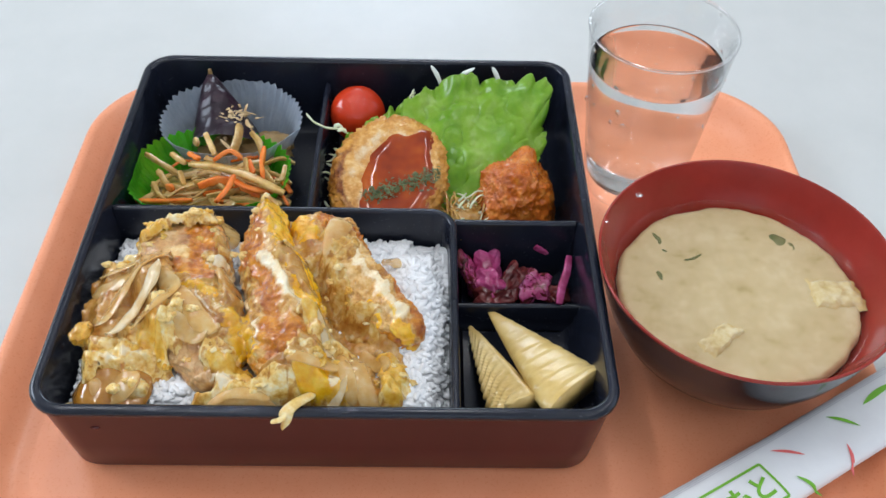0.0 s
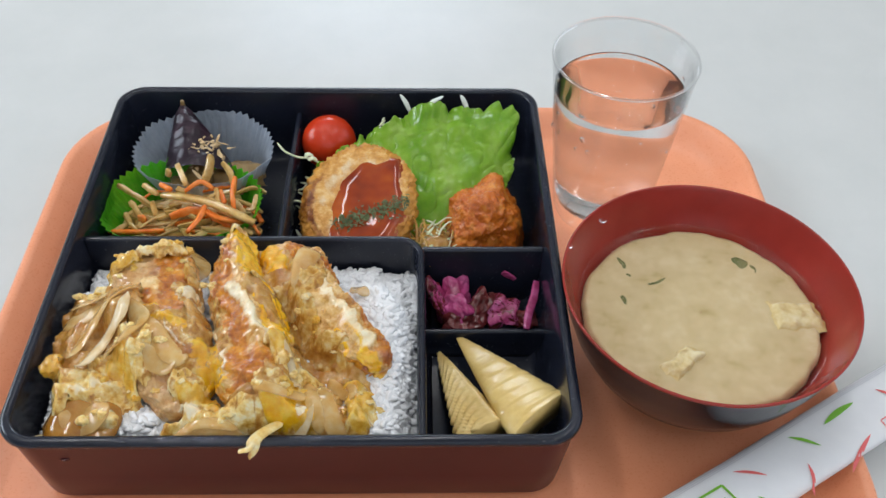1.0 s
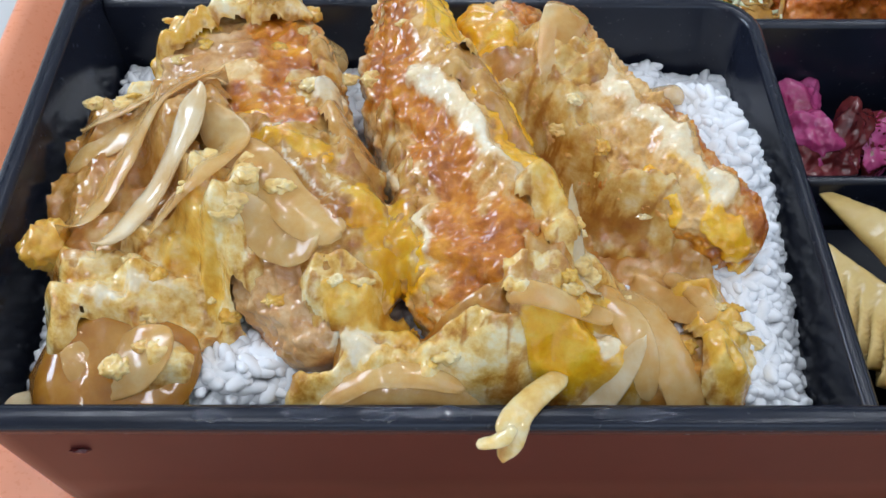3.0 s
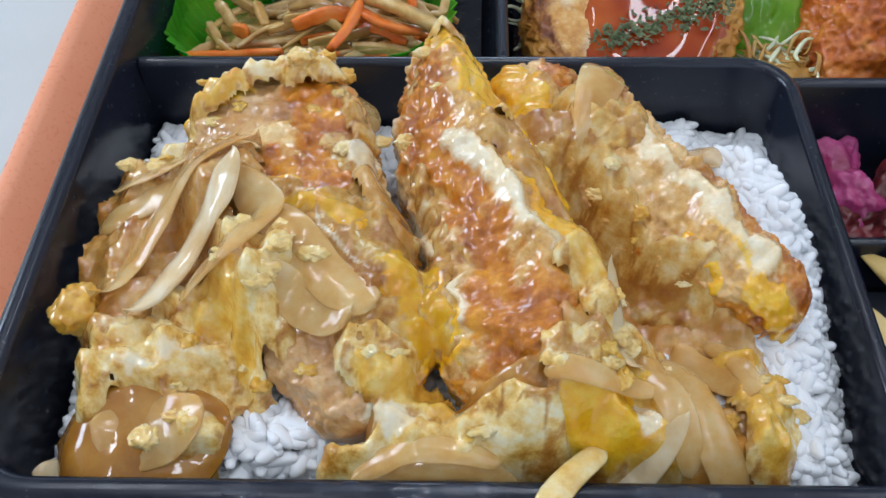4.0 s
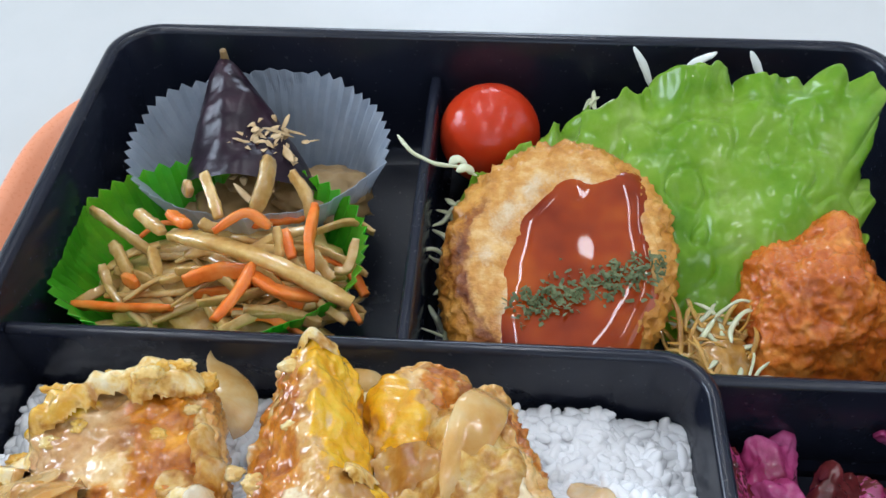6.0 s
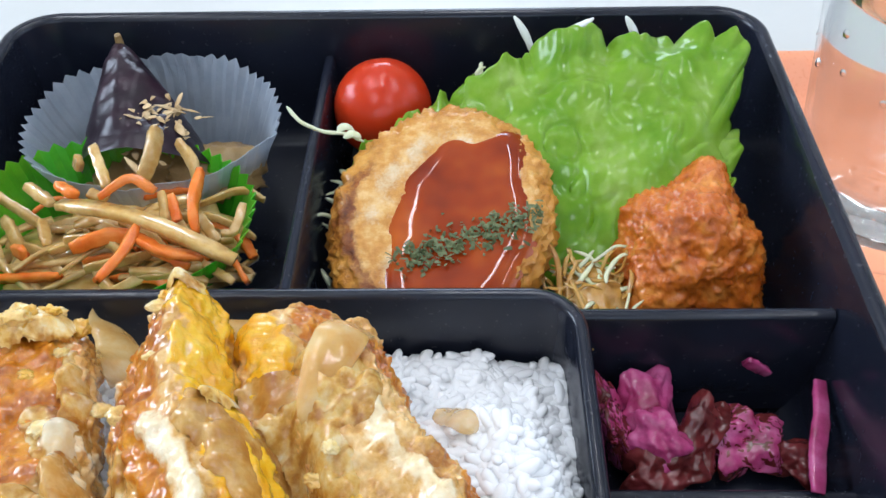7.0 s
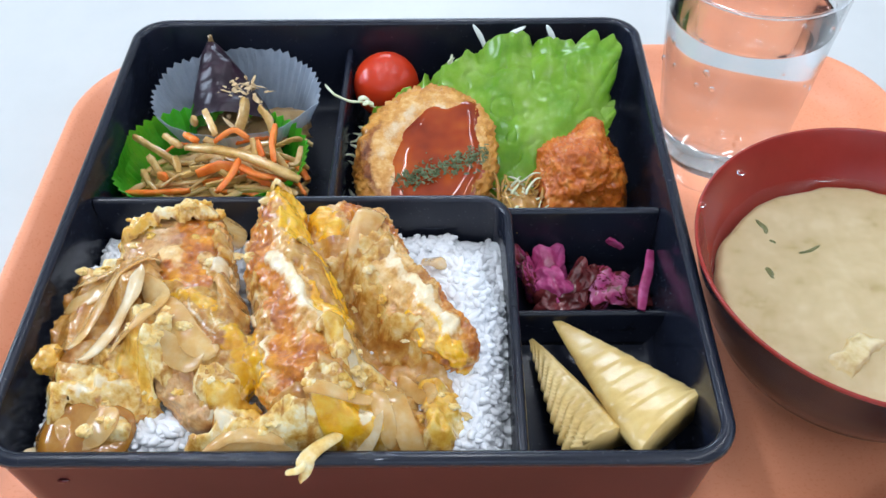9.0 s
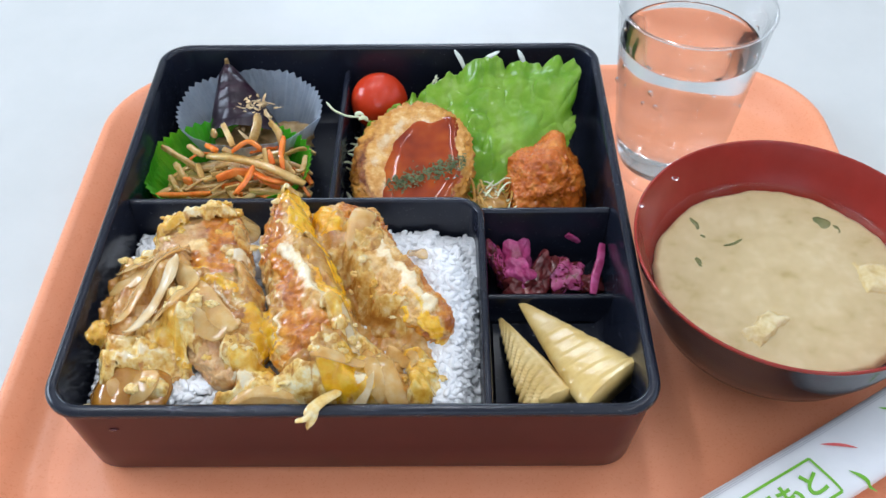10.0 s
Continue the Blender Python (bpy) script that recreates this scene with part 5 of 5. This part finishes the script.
def lettuce_leaf(base, tips, seed, label, ruffle=1.0, n=240, m=90):
    """A ruffled leaf that fans out from base to a curve through tips (millimetres)."""
    edge = spline([Vector(p) / 1000 for p in tips], n)
    b0 = Vector(base[0]) / 1000
    b1 = Vector(base[1]) / 1000
    rows = []
    for i in range(n):
        s = i / (n - 1)
        b = b0.lerp(b1, s)
        jag = 1 + 0.07 * fbm((s * 9, seed, 0), 1, seed, 2) + 0.06 * abs(fbm((s * 24, seed, 3), 1, seed, 2)) - 0.03
        row = []
        for j in range(m):
            t = j / (m - 1)
            p = b.lerp(edge[i], t * (1 + (jag - 1) * t ** 8))
            up = 0.005 * math.sin(math.pi * t) * (1 - 0.5 * t)
            wav = ruffle * (t ** 2 * 0.0030 * fbm((s * 5, t, 2), 1.0, seed, 1) + t ** 7 * 0.0075 * fbm((s * 16, t * 2, 5), 1.0, seed, 1) + t ** 14 * 0.0034 * fbm((s * 44, t * 3, 8), 1.0, seed, 1))
            vein = -0.0007 * math.exp(-(abs(fbm(p, 60, seed, 2)) / 0.05) ** 2)
            blister = 0.0026 * fbm(p, 48, seed + 3, 2) + 0.0009 * fbm(p, 150, seed + 6, 2)
            p = p + Vector((0.15 * wav, -0.45 * wav, up + wav + blister + vein))
            p.x = min(0.1022, p.x) if p.z < 0.0485 else min(0.107, p.x)
            p.y = min(0.2078, p.y) if p.z < 0.049 else min(0.2125, p.y)
            row.append(p)
        rows.append(row)
    leaf = solid("lettuce_leaf", grid_mesh(rows, close_v=False), M["lettuce"], label, "lettuce")
    mod = leaf.modifiers.new("thickness", "SOLIDIFY")
    mod.thickness, mod.offset = 0.0005, -1
    return leaf


lettuce_leaf(((44, 132, 20), (66, 134, 20)), [(14, 168, 28), (22, 181, 38), (34, 190, 46), (48, 194, 52), (66, 193, 57), (82, 190, 58), (95, 184, 56), (94, 174, 49), (93, 162, 39), (86, 149, 28)], 2.0,
             "large bright green frilly lettuce leaf standing in the box")
lettuce_leaf(((8, 150, 16), (22, 160, 16)), [(-9, 158, 27), (-6, 170, 31), (2, 178, 33), (14, 186, 36), (26, 196, 38)], 5.0, "small green lettuce piece under the fried patty", 0.7, 60, 40)


def fried_patty():
    whole = thing("fried_patty", "round golden breaded patty with brown sauce and herbs", "patty")
    M0 = Matrix.Translation((0.0175, 0.1470, 0.0270)) @ Matrix.Rotation(radians(14), 4, "X") @ Matrix.Rotation(radians(-6), 4, "Y") @ Matrix.Rotation(radians(-12), 4, "Z")
    rows, vals = [], []
    nv, nu = 190, 90
    for i in range(nu):
        ph = -math.pi / 2 + math.pi * i / (nu - 1)
        ring = []
        for j in range(nv):
            a = 2 * math.pi * j / nv
            ch, sh = math.cos(ph), math.sin(ph)
            r = math.copysign(abs(ch) ** 0.45, ch)
            lo = Vector((0.0285 * r * math.cos(a), 0.0350 * r * math.sin(a), 0.0088 * math.copysign(abs(sh) ** 0.7, sh)))
            hollow = -0.0022 * smooth(1.0, 0.3, r) * (1 if sh > 0 else 0)
            lo.z += hollow
            d = lo.normalized()
            p = M0 @ (lo + d * (0.0012 * fbm(lo, 90, 6) + 0.0006 * fbm(lo, 350, 7) + (0.0004 + 0.0013 * smooth(0.6, 0.95, r)) * fbm(lo, 640, 8, 4)))
            ring.append(p)
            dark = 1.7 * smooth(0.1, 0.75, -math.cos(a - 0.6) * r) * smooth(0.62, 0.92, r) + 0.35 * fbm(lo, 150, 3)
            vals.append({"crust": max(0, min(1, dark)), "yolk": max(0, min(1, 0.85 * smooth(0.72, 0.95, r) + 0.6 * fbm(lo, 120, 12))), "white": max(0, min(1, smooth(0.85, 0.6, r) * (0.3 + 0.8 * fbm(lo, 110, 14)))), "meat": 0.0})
        rows.append(ring)
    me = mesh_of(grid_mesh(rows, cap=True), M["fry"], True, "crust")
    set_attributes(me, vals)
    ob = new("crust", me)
    ob.parent = whole
    tagged(ob, "golden crumb crust, browned at one edge")
    # sauce: a thick pool with a ragged outline
    rows = []
    nr, na = 26, 90
    for i in range(nr):
        k = i / (nr - 1)
        ring = []
        for j in range(na):
            a = 2 * math.pi * j / na
            R = 0.96 + 0.22 * fbm((math.cos(a), math.sin(a), 0), 1.2, 3.1, 2) + 0.16 * math.exp(-((a - 1.15) / 0.35) ** 2)
            x, y = 0.0050 + 0.0205 * R * k * math.cos(a), -0.0040 + 0.0290 * R * k * math.sin(a)
            rr = math.hypot(x / 0.0295, y / 0.036)
            top = 0.0088 * max(0.05, 1 - min(1, rr) ** 6) ** 0.35 - 0.0022 * smooth(1.0, 0.3, rr)
            z = top + 0.0011 * (1 - k ** 5) + 0.0006 * fbm((x, y, 0), 75, 9, 1) - 0.0012 * k ** 8
            ring.append(M0 @ Vector((x, y, z)))
        rows.append(ring)
    bm = grid_mesh(rows)
    part("sauce", bm, M["sauce"], whole, "glossy reddish-brown sauce")
    # herbs: tiny curled chips in a band across the sauce
    rng = random.Random(4)
    verts, faces = [], []
    for i in range(420):
        t = rng.uniform(0, 1)
        x, y = -0.006 + 0.030 * t + rng.gauss(0, 0.0014), -0.0165 + 0.0165 * t + rng.gauss(0, 0.0028)
        rr = math.hypot(x / 0.0295, y / 0.036)
        z = 0.0088 * max(0.05, 1 - min(1, rr) ** 6) ** 0.35 - 0.0022 * smooth(1.0, 0.3, rr) + 0.0013 + rng.uniform(0, 0.0005)
        R = Euler((rng.gauss(0, 0.5), rng.gauss(0, 0.5), rng.uniform(0, 6.28))).to_matrix()
        L, W = rng.uniform(0.0003, 0.0012), rng.uniform(0.0002, 0.0005)
        b = len(verts)
        for u, w, h in ((-1, -1, 0), (0, -1.2, 0.3), (1, -0.6, 0), (1, 0.5, 0.1), (0, 1, 0.35), (-1, 0.8, 0)):
            verts.append(tuple(M0 @ (R @ Vector((u * L, w * W, h * W)) + Vector((x, y, z)))))
        faces += [(b, b + 1, b + 4, b + 5), (b + 1, b + 2, b + 3, b + 4)]
    me = bpy.data.meshes.new("herbs")
    me.from_pydata(verts, [], faces)
    me.materials.append(M["herb"])
    ob = new("dried_parsley", me)
    ob.parent = whole
    tagged(ob, "dried green parsley flakes", kind="stuff")


fried_patty()


def fried_chicken():
    bm = bmesh.new()
    bmesh.ops.create_icosphere(bm, subdivisions=6, radius=1)
    c = Vector((0.0775, 0.1385, 0.0265))
    flanks = [(Vector(n).normalized(), h / 1000) for n, h in (((-1, -0.1, 0.25), 17), ((1, -0.1, 0.2), 17.5), ((0.1, -1, 0.35), 17), ((-0.35, 0.3, 0.9), 15.5), ((0.65, 0.1, 0.75), 16), ((0, 0, -1), 19), ((-0.5, 0.9, 0.2), 17.5), ((0.5, 1, 0.0), 19), ((-0.5, -0.6, 0.65), 16.5), ((0.6, -0.6, 0.5), 17.5))]
    for v in bm.verts:
        d = v.co.normalized()
        # a block with flat, uneven flanks
        r = sum((max(0.0, d.dot(n)) / h) ** 11 for n, h in flanks) ** (-1 / 11)
        p = d * r
        k = 0.0016 * fbm(d, 1.6, 5, 2) - 0.0016 * abs(fbm(d, 3.4, 6, 2)) + 0.0009 * fbm(p, 230, 6, 3) - 0.0012 * abs(fbm(p, 420, 7, 3)) + 0.0006 * fbm(p, 900, 8, 3)
        # the pointed upper corner
        k += 0.0040 * math.exp(-12 * (d - Vector((0.35, 0.62, 0.70))).length_squared)
        v.co = c + p + d * k
    return solid("fried_chicken", bm, M["karaage"], "reddish-brown crisp fried chicken piece beside the lettuce", "fried chicken")


fried_chicken()

rng = random.Random(12)


def cabbage(x, y, z, L, wide, kind="cabbage"):
    a = rng.uniform(0, 3.14)
    d = Vector((math.cos(a), math.sin(a), rng.uniform(-0.25, 0.35)))
    c, k = Vector((x, y, z)), rng.uniform(-0.6, 0.6)
    s = Vector((-d.y, d.x, 0))
    pts = [tuple(c + d * L * u + s * L * k * (1 - u * u) + Vector((0, 0, 1.2 * math.sin(3 * u)))) for u in (-1, -0.4, 0.3, 1)]
    ribbon("cabbage_shred", pts, wide, 0.5, M[kind], "pale green cabbage shred under the salad", "cabbage", "cabbage shreds", seed=rng.uniform(0, 9), n=16, m=6)


for i in range(90):
    cabbage(rng.uniform(44, 62), rng.uniform(114, 136), rng.uniform(19, 29), rng.uniform(4, 9), rng.uniform(0.7, 1.6), rng.choice(("cabbage", "dressing", "dressing")))
for i in range(22):
    cabbage(rng.uniform(-12, -4), rng.uniform(126, 174), rng.uniform(14, 26), rng.uniform(4, 8), rng.uniform(0.8, 1.8))
for i in range(14):
    cabbage(rng.uniform(26, 46), rng.uniform(192, 202), rng.uniform(30, 42), rng.uniform(3, 7), rng.uniform(0.8, 1.6))
curd("pale", 54, 125, 19, 10, 13, 9, 33.0, "dressed_cabbage", "cabbage heap soaked in brown dressing", " ").data.materials[0] = M["dressing"]
for pts, wide in (([(43, 199, 42), (40, 202, 48), (37, 204, 52)], 3.0), ([(50, 199, 43), (53, 202, 48), (59, 204, 51)], 3.2), ([(72, 200, 44), (70, 203, 48), (68, 205, 51)], 3.0)):
    ribbon("cabbage_rib", pts, wide, 0.9, M["cabbage_white"], "white cabbage rib piece behind the lettuce", "cabbage", "cabbage ribs", seed=wide, n=16, taper=0.5)
ribbon("radish_sprout", [(-24, 178, 41), (-20, 173, 40), (-14, 170, 39), (-8, 170, 38), (-3, 168, 37)], 1.1, 0.9, M["cabbage"], "thin curved pale green sprout stem over the divider", "sprout", n=24, m=8, curl=0.0, taper=0.1)
for k, (x, y) in enumerate(((-8, 171), (-6, 168))):
    ribbon("sprout_leaf", [(x - 2.2, y - 0.5, 38.5), (x, y + 0.8, 39.2), (x + 2.4, y, 38.2)], 3.2, 0.5, M["cabbage"], "tiny pale sprout leaf by the tomato", "sprout", n=12, m=8, taper=0.8, seed=k)


# ---- pickles ----
def pickle(x, y, z, rx, ry, rz, tilt, seed, mats, label):
    bm = bmesh.new()
    bmesh.ops.create_icosphere(bm, subdivisions=5, radius=1)
    R = Euler([radians(a) for a in tilt]).to_matrix()
    for v in bm.verts:
        d = v.co.normalized()
        s = (abs(d.x) ** 3 + abs(d.y) ** 3 + abs(d.z) ** 3) ** (-1 / 3)
        p = Vector((d.x * rx, d.y * ry, d.z * rz)) * s / 1000
        fold = 0.9 + 0.22 * math.sin(5 * math.atan2(d.y, d.x) + 2.5 * d.z + seed) * (1 - abs(d.z))
        p = Vector((p.x * fold, p.y * fold, p.z + 0.0012 * math.sin(260 * p.x + seed) + 0.001 * fbm(p, 220, seed)))
        p += d * (0.0009 * fbm(p, 180, seed) + 0.0004 * fbm(p, 600, seed + 1))
        v.co = R @ p + Vector((x, y, z)) / 1000
    me = mesh_of(bm, mats, True, "pickle_slice")
    if len(mats) > 1:
        # skin on the rim, flesh on the cut faces
        up = R @ Vector((0, 0, 1))
        for poly in me.polygons:
            poly.material_index = 1 if abs(poly.normal.dot(up)) > 0.8 else 0
    return tagged(new("pickle_slice", me), label, "pickle", "pickle slices in the small compartment")


D, P = M["pickle_dark"], M["pickle_pink"]
pickle(54.8, 95, 17, 11.5, 8.5, 2.6, (0, 78, 8), 1.0, [D, P], "red-brown pickle slice on edge against the divider")
pickle(64.0, 99, 15, 7.5, 9.5, 3.0, (38, 18, 10), 2.0, [P], "folded bright pink pickle slice")
pickle(64.0, 90, 17.5, 5.5, 7.0, 4.0, (20, -25, 40), 6.0, [P], "curled bright pink pickle fold")
pickle(66.5, 85.5, 12, 10.0, 5.5, 4.5, (30, 0, 12), 3.0, [D], "wet brown pickle piece")
pickle(74.0, 92, 15, 5.2, 10.0, 4.0, (34, 12, -18), 4.0, [D], "wet brown pickle piece with pink inside")
pickle(84.0, 92, 13, 8.5, 7.5, 3.2, (36, 4, 0), 5.0, [D, P], "purple-pink pickle slice with a dark edge")
pickle(94.5, 89, 10.5, 7.5, 4.5, 3.0, (20, 8, -22), 7.0, [D], "dark pickle end piece")
strip("pickle_stick", [(100.0, 100.5, 23.5), (98.3, 92, 22.8), (95.6, 84, 21.9), (93.6, 75.0, 20.8)], 3.6, P, "straight pink pickle stick across the low divider", "pickle", "", 0.2, 0.5)
strip("pickle_bit", [(84.8, 105.2, 24.6), (87.3, 105.2, 23.0), (90.8, 105.2, 20.2)], 3.0, P, "small pink pickle bit stuck to the wall", "pickle", "", 1.2, 0.4)


# ---- bamboo shoots ----
def bamboo_wedge():
    """A cone wedge with raised rings, narrow at its tip."""
    tip, end = Vector((0.0635, 0.0755, 0.0150)), Vector((0.0950, 0.0220, 0.0285))
    T = (end - tip).normalized()
    S = T.cross(Vector((0, 0, 1))).normalized()
    U = S.cross(T)
    rows = []
    n, m = 90, 48
    for i in range(n):
        t = i / (n - 1)
        k = (0.05 + 0.95 * t ** 0.9)
        w, h = 0.0160 * k, 0.0068 * k
        seg = t * 9.5
        lip = 0.0003 * (0.4 + t) * (seg % 1) ** 1.5
        ring = []
        for j in range(m):
            a = 2 * math.pi * j / m
            ca, sa = math.cos(a), math.sin(a)
            x = math.copysign(abs(ca) ** 0.7, ca)
            z = sa ** 0.75 if sa > 0 else sa * 0.55
            p = tip.lerp(end, t) + S * (x * w + (lip * ca if sa > 0 else 0)) + U * (z * h + (lip if sa > 0 else 0) * sa)
            p += U * 0.0006 * fbm(p, 150, 2) * k
            # the end is cut off square to the box, lower on the left
            p += T * 0.0030 * x * smooth(0.85, 1, t)
            ring.append(p)
        rows.append(ring)
    solid("bamboo_shoot", grid_mesh(rows, cap=True), M["bamboo"], "pale yellow boiled bamboo shoot wedge with ridges", "bamboo shoot", "bamboo shoots in the small compartment")


def bamboo_comb():
    """A cut half with its chambers open along one side."""
    tip, end = Vector((0.0552, 0.0685, 0.0125)), Vector((0.0725, 0.0195, 0.0215))
    T = (end - tip).normalized()
    S = Vector((0, 0, 1)).cross(T).normalized()
    U = T.cross(S)
    rows = []
    n, m = 150, 44
    for i in range(n):
        t = i / (n - 1)
        k = 0.07 + 0.93 * t ** 0.85
        right, left, h = 0.0108 * k, 0.0125 * k, 0.0070 * k
        ring = []
        for j in range(m):
            a = 2 * math.pi * j / m
            ca, sa = math.cos(a), math.sin(a)
            x = math.copysign(abs(ca) ** 0.8, ca)
            saw = (abs(((t * 11.5 - 1.3 * (x - 0.4) ** 2) % 1) - 0.5) * 2) ** 1.6
            deep = 0.0034 * (0.25 + t) * saw * (1 if t < 0.80 else 1.9)
            side = right if x > 0 else left - deep * min(1, -x * 1.4)
            z = sa ** 0.75 if sa > 0 else sa * 0.5
            groove = (0.0034 * k * saw * smooth(0.35, -0.5, x)) if sa > 0 else 0
            p = tip.lerp(end, t) + S * x * side + U * (z * h - groove + 0.0012 * k * math.exp(-((x - 0.55) / 0.12) ** 2))
            p += U * 0.0004 * fbm(p, 220, 4)
            ring.append(p)
        rows.append(ring)
    solid("bamboo_shoot", grid_mesh(rows, cap=True), M["bamboo"], "pale yellow bamboo shoot half with comb-like chambers", "bamboo shoot", "bamboo shoots in the small compartment")


bamboo_wedge()
bamboo_comb()


# ---- in the soup ----
def tofu_piece(corners, seed, label):
    P4 = [Vector((x, y, 0)) / 1000 for x, y in corners]
    n = 22
    bm = bmesh.new()
    grid = {}
    for i in range(n):
        for j in range(n):
            u, v = i / (n - 1), j / (n - 1)
            p = P4[0].lerp(P4[1], u).lerp(P4[3].lerp(P4[2], u), v)
            rim = min(u, 1 - u, v, 1 - v)
            p += Vector((fbm(p, 160, seed), fbm(p, 160, seed + 3), 0)) * 0.0012
            p.z = 0.0392 + 0.0026 * smooth(0, 0.22, rim) + 0.0009 * fbm(p, 330, seed + 1, 3)
            grid[i, j] = bm.verts.new(p)
    for i in range(n - 1):
        for j in range(n - 1):
            bm.faces.new((grid[i, j], grid[i + 1, j], grid[i + 1, j + 1], grid[i, j + 1]))
    solid("fried_tofu", bm, M["tofu"], label, "tofu", "fried tofu in the soup")


tofu_piece(((194, 57), (217, 58), (215, 74), (194, 75)), 1.0, "torn fried tofu piece floating by the bowl's wall")
tofu_piece(((147, 31), (165, 47), (156, 53), (142, 39)), 5.0, "small fried tofu strip floating in the soup")


def seaweed(pts, wide, seed):
    ribbon("wakame_piece", [(x - 1.4, y - 0.8, z - 0.4) for x, y, z in pts], wide, 0.5, M["wakame"], "dark green wakame just under the soup surface", "seaweed", "wakame in the soup", seed=seed, n=14, m=8, curl=0.0, taper=0.5)


seaweed([(186, 99.5, 40.0), (191, 97, 40.2), (196, 92, 40.0)], 6.0, 1.0)
seaweed([(136, 101, 40.1), (138, 97, 40.3), (138, 94, 40.1)], 2.0, 2.0)
seaweed([(138.5, 91, 40.2), (140.5, 89.5, 40.2)], 1.6, 3.0)
seaweed([(147, 85, 40.2), (151, 86, 40.3), (156, 89, 40.0)], 1.3, 4.0)
seaweed([(133, 80, 40.0), (135, 77, 40.2), (136, 72, 39.9)], 1.8, 5.0)


# ---- drops, crumbs and wet spots ----
def drop(x, y, z, r, flat, tilt):
    bm = bmesh.new()
    bmesh.ops.create_icosphere(bm, subdivisions=3, radius=r / 1000)
    R = Euler(tilt).to_matrix()
    for v in bm.verts:
        v.co = R @ Vector((v.co.x, v.co.y, v.co.z * flat)) + Vector((x, y, z))
    ob = solid("water_drop", bm, M["water"], "small clear water drop clinging to the glass", "water drop", "drops on the glass")
    ob.visible_shadow = False


rng = random.Random(31)
for i in range(26):
    a, z = rng.uniform(2.6, 6.9), rng.uniform(0.050, 0.0915)
    inside = i % 3 == 0 and z > 0.078
    r = (0.0288 + (z - 0.055) * 0.1 - 0.0002) if inside else (0.0298 + (z - 0.055) * 0.1013 + 0.0001)
    drop(GX + r * math.cos(a), GY + r * math.sin(a), z, rng.uniform(0.5, 1.25), 0.5, (0, radians(84), a))
drop(0.1262, 0.1045, 0.0585, 1.4, 0.5, (0, 0, 0))
drop(0.1100, 0.0890, 0.0585, 1.2, 0.5, (0, 0, 0))
for x, y, rx in ((-0.044, 0.0021, 5), (-0.033, 0.0018, 4), (-0.024, 0.0022, 6), (0.006, 0.0019, 7), (-0.060, 0.0017, 3)):
    bm = bmesh.new()
    bmesh.ops.create_icosphere(bm, subdivisions=3, radius=1)
    for v in bm.verts:
        v.co = Vector((x + v.co.x * rx / 1000, y + v.co.y * 0.0011 * (1 + 0.3 * math.sin(v.co.x * 7)), 0.0480 + v.co.z * 0.00035))
    ob = solid("wet_spot", bm, M["water"], "thin wet spot on the rim of the box", "water drop", "wet spots on the rim")
    ob.visible_shadow = False
curd("pale", -84, 1.6, 35, 1.8, 0.7, 0.8, 44.0, "food_crumb", "tiny dark crumb stuck to the box wall", " ").data.materials[0] = M["pickle_dark"]
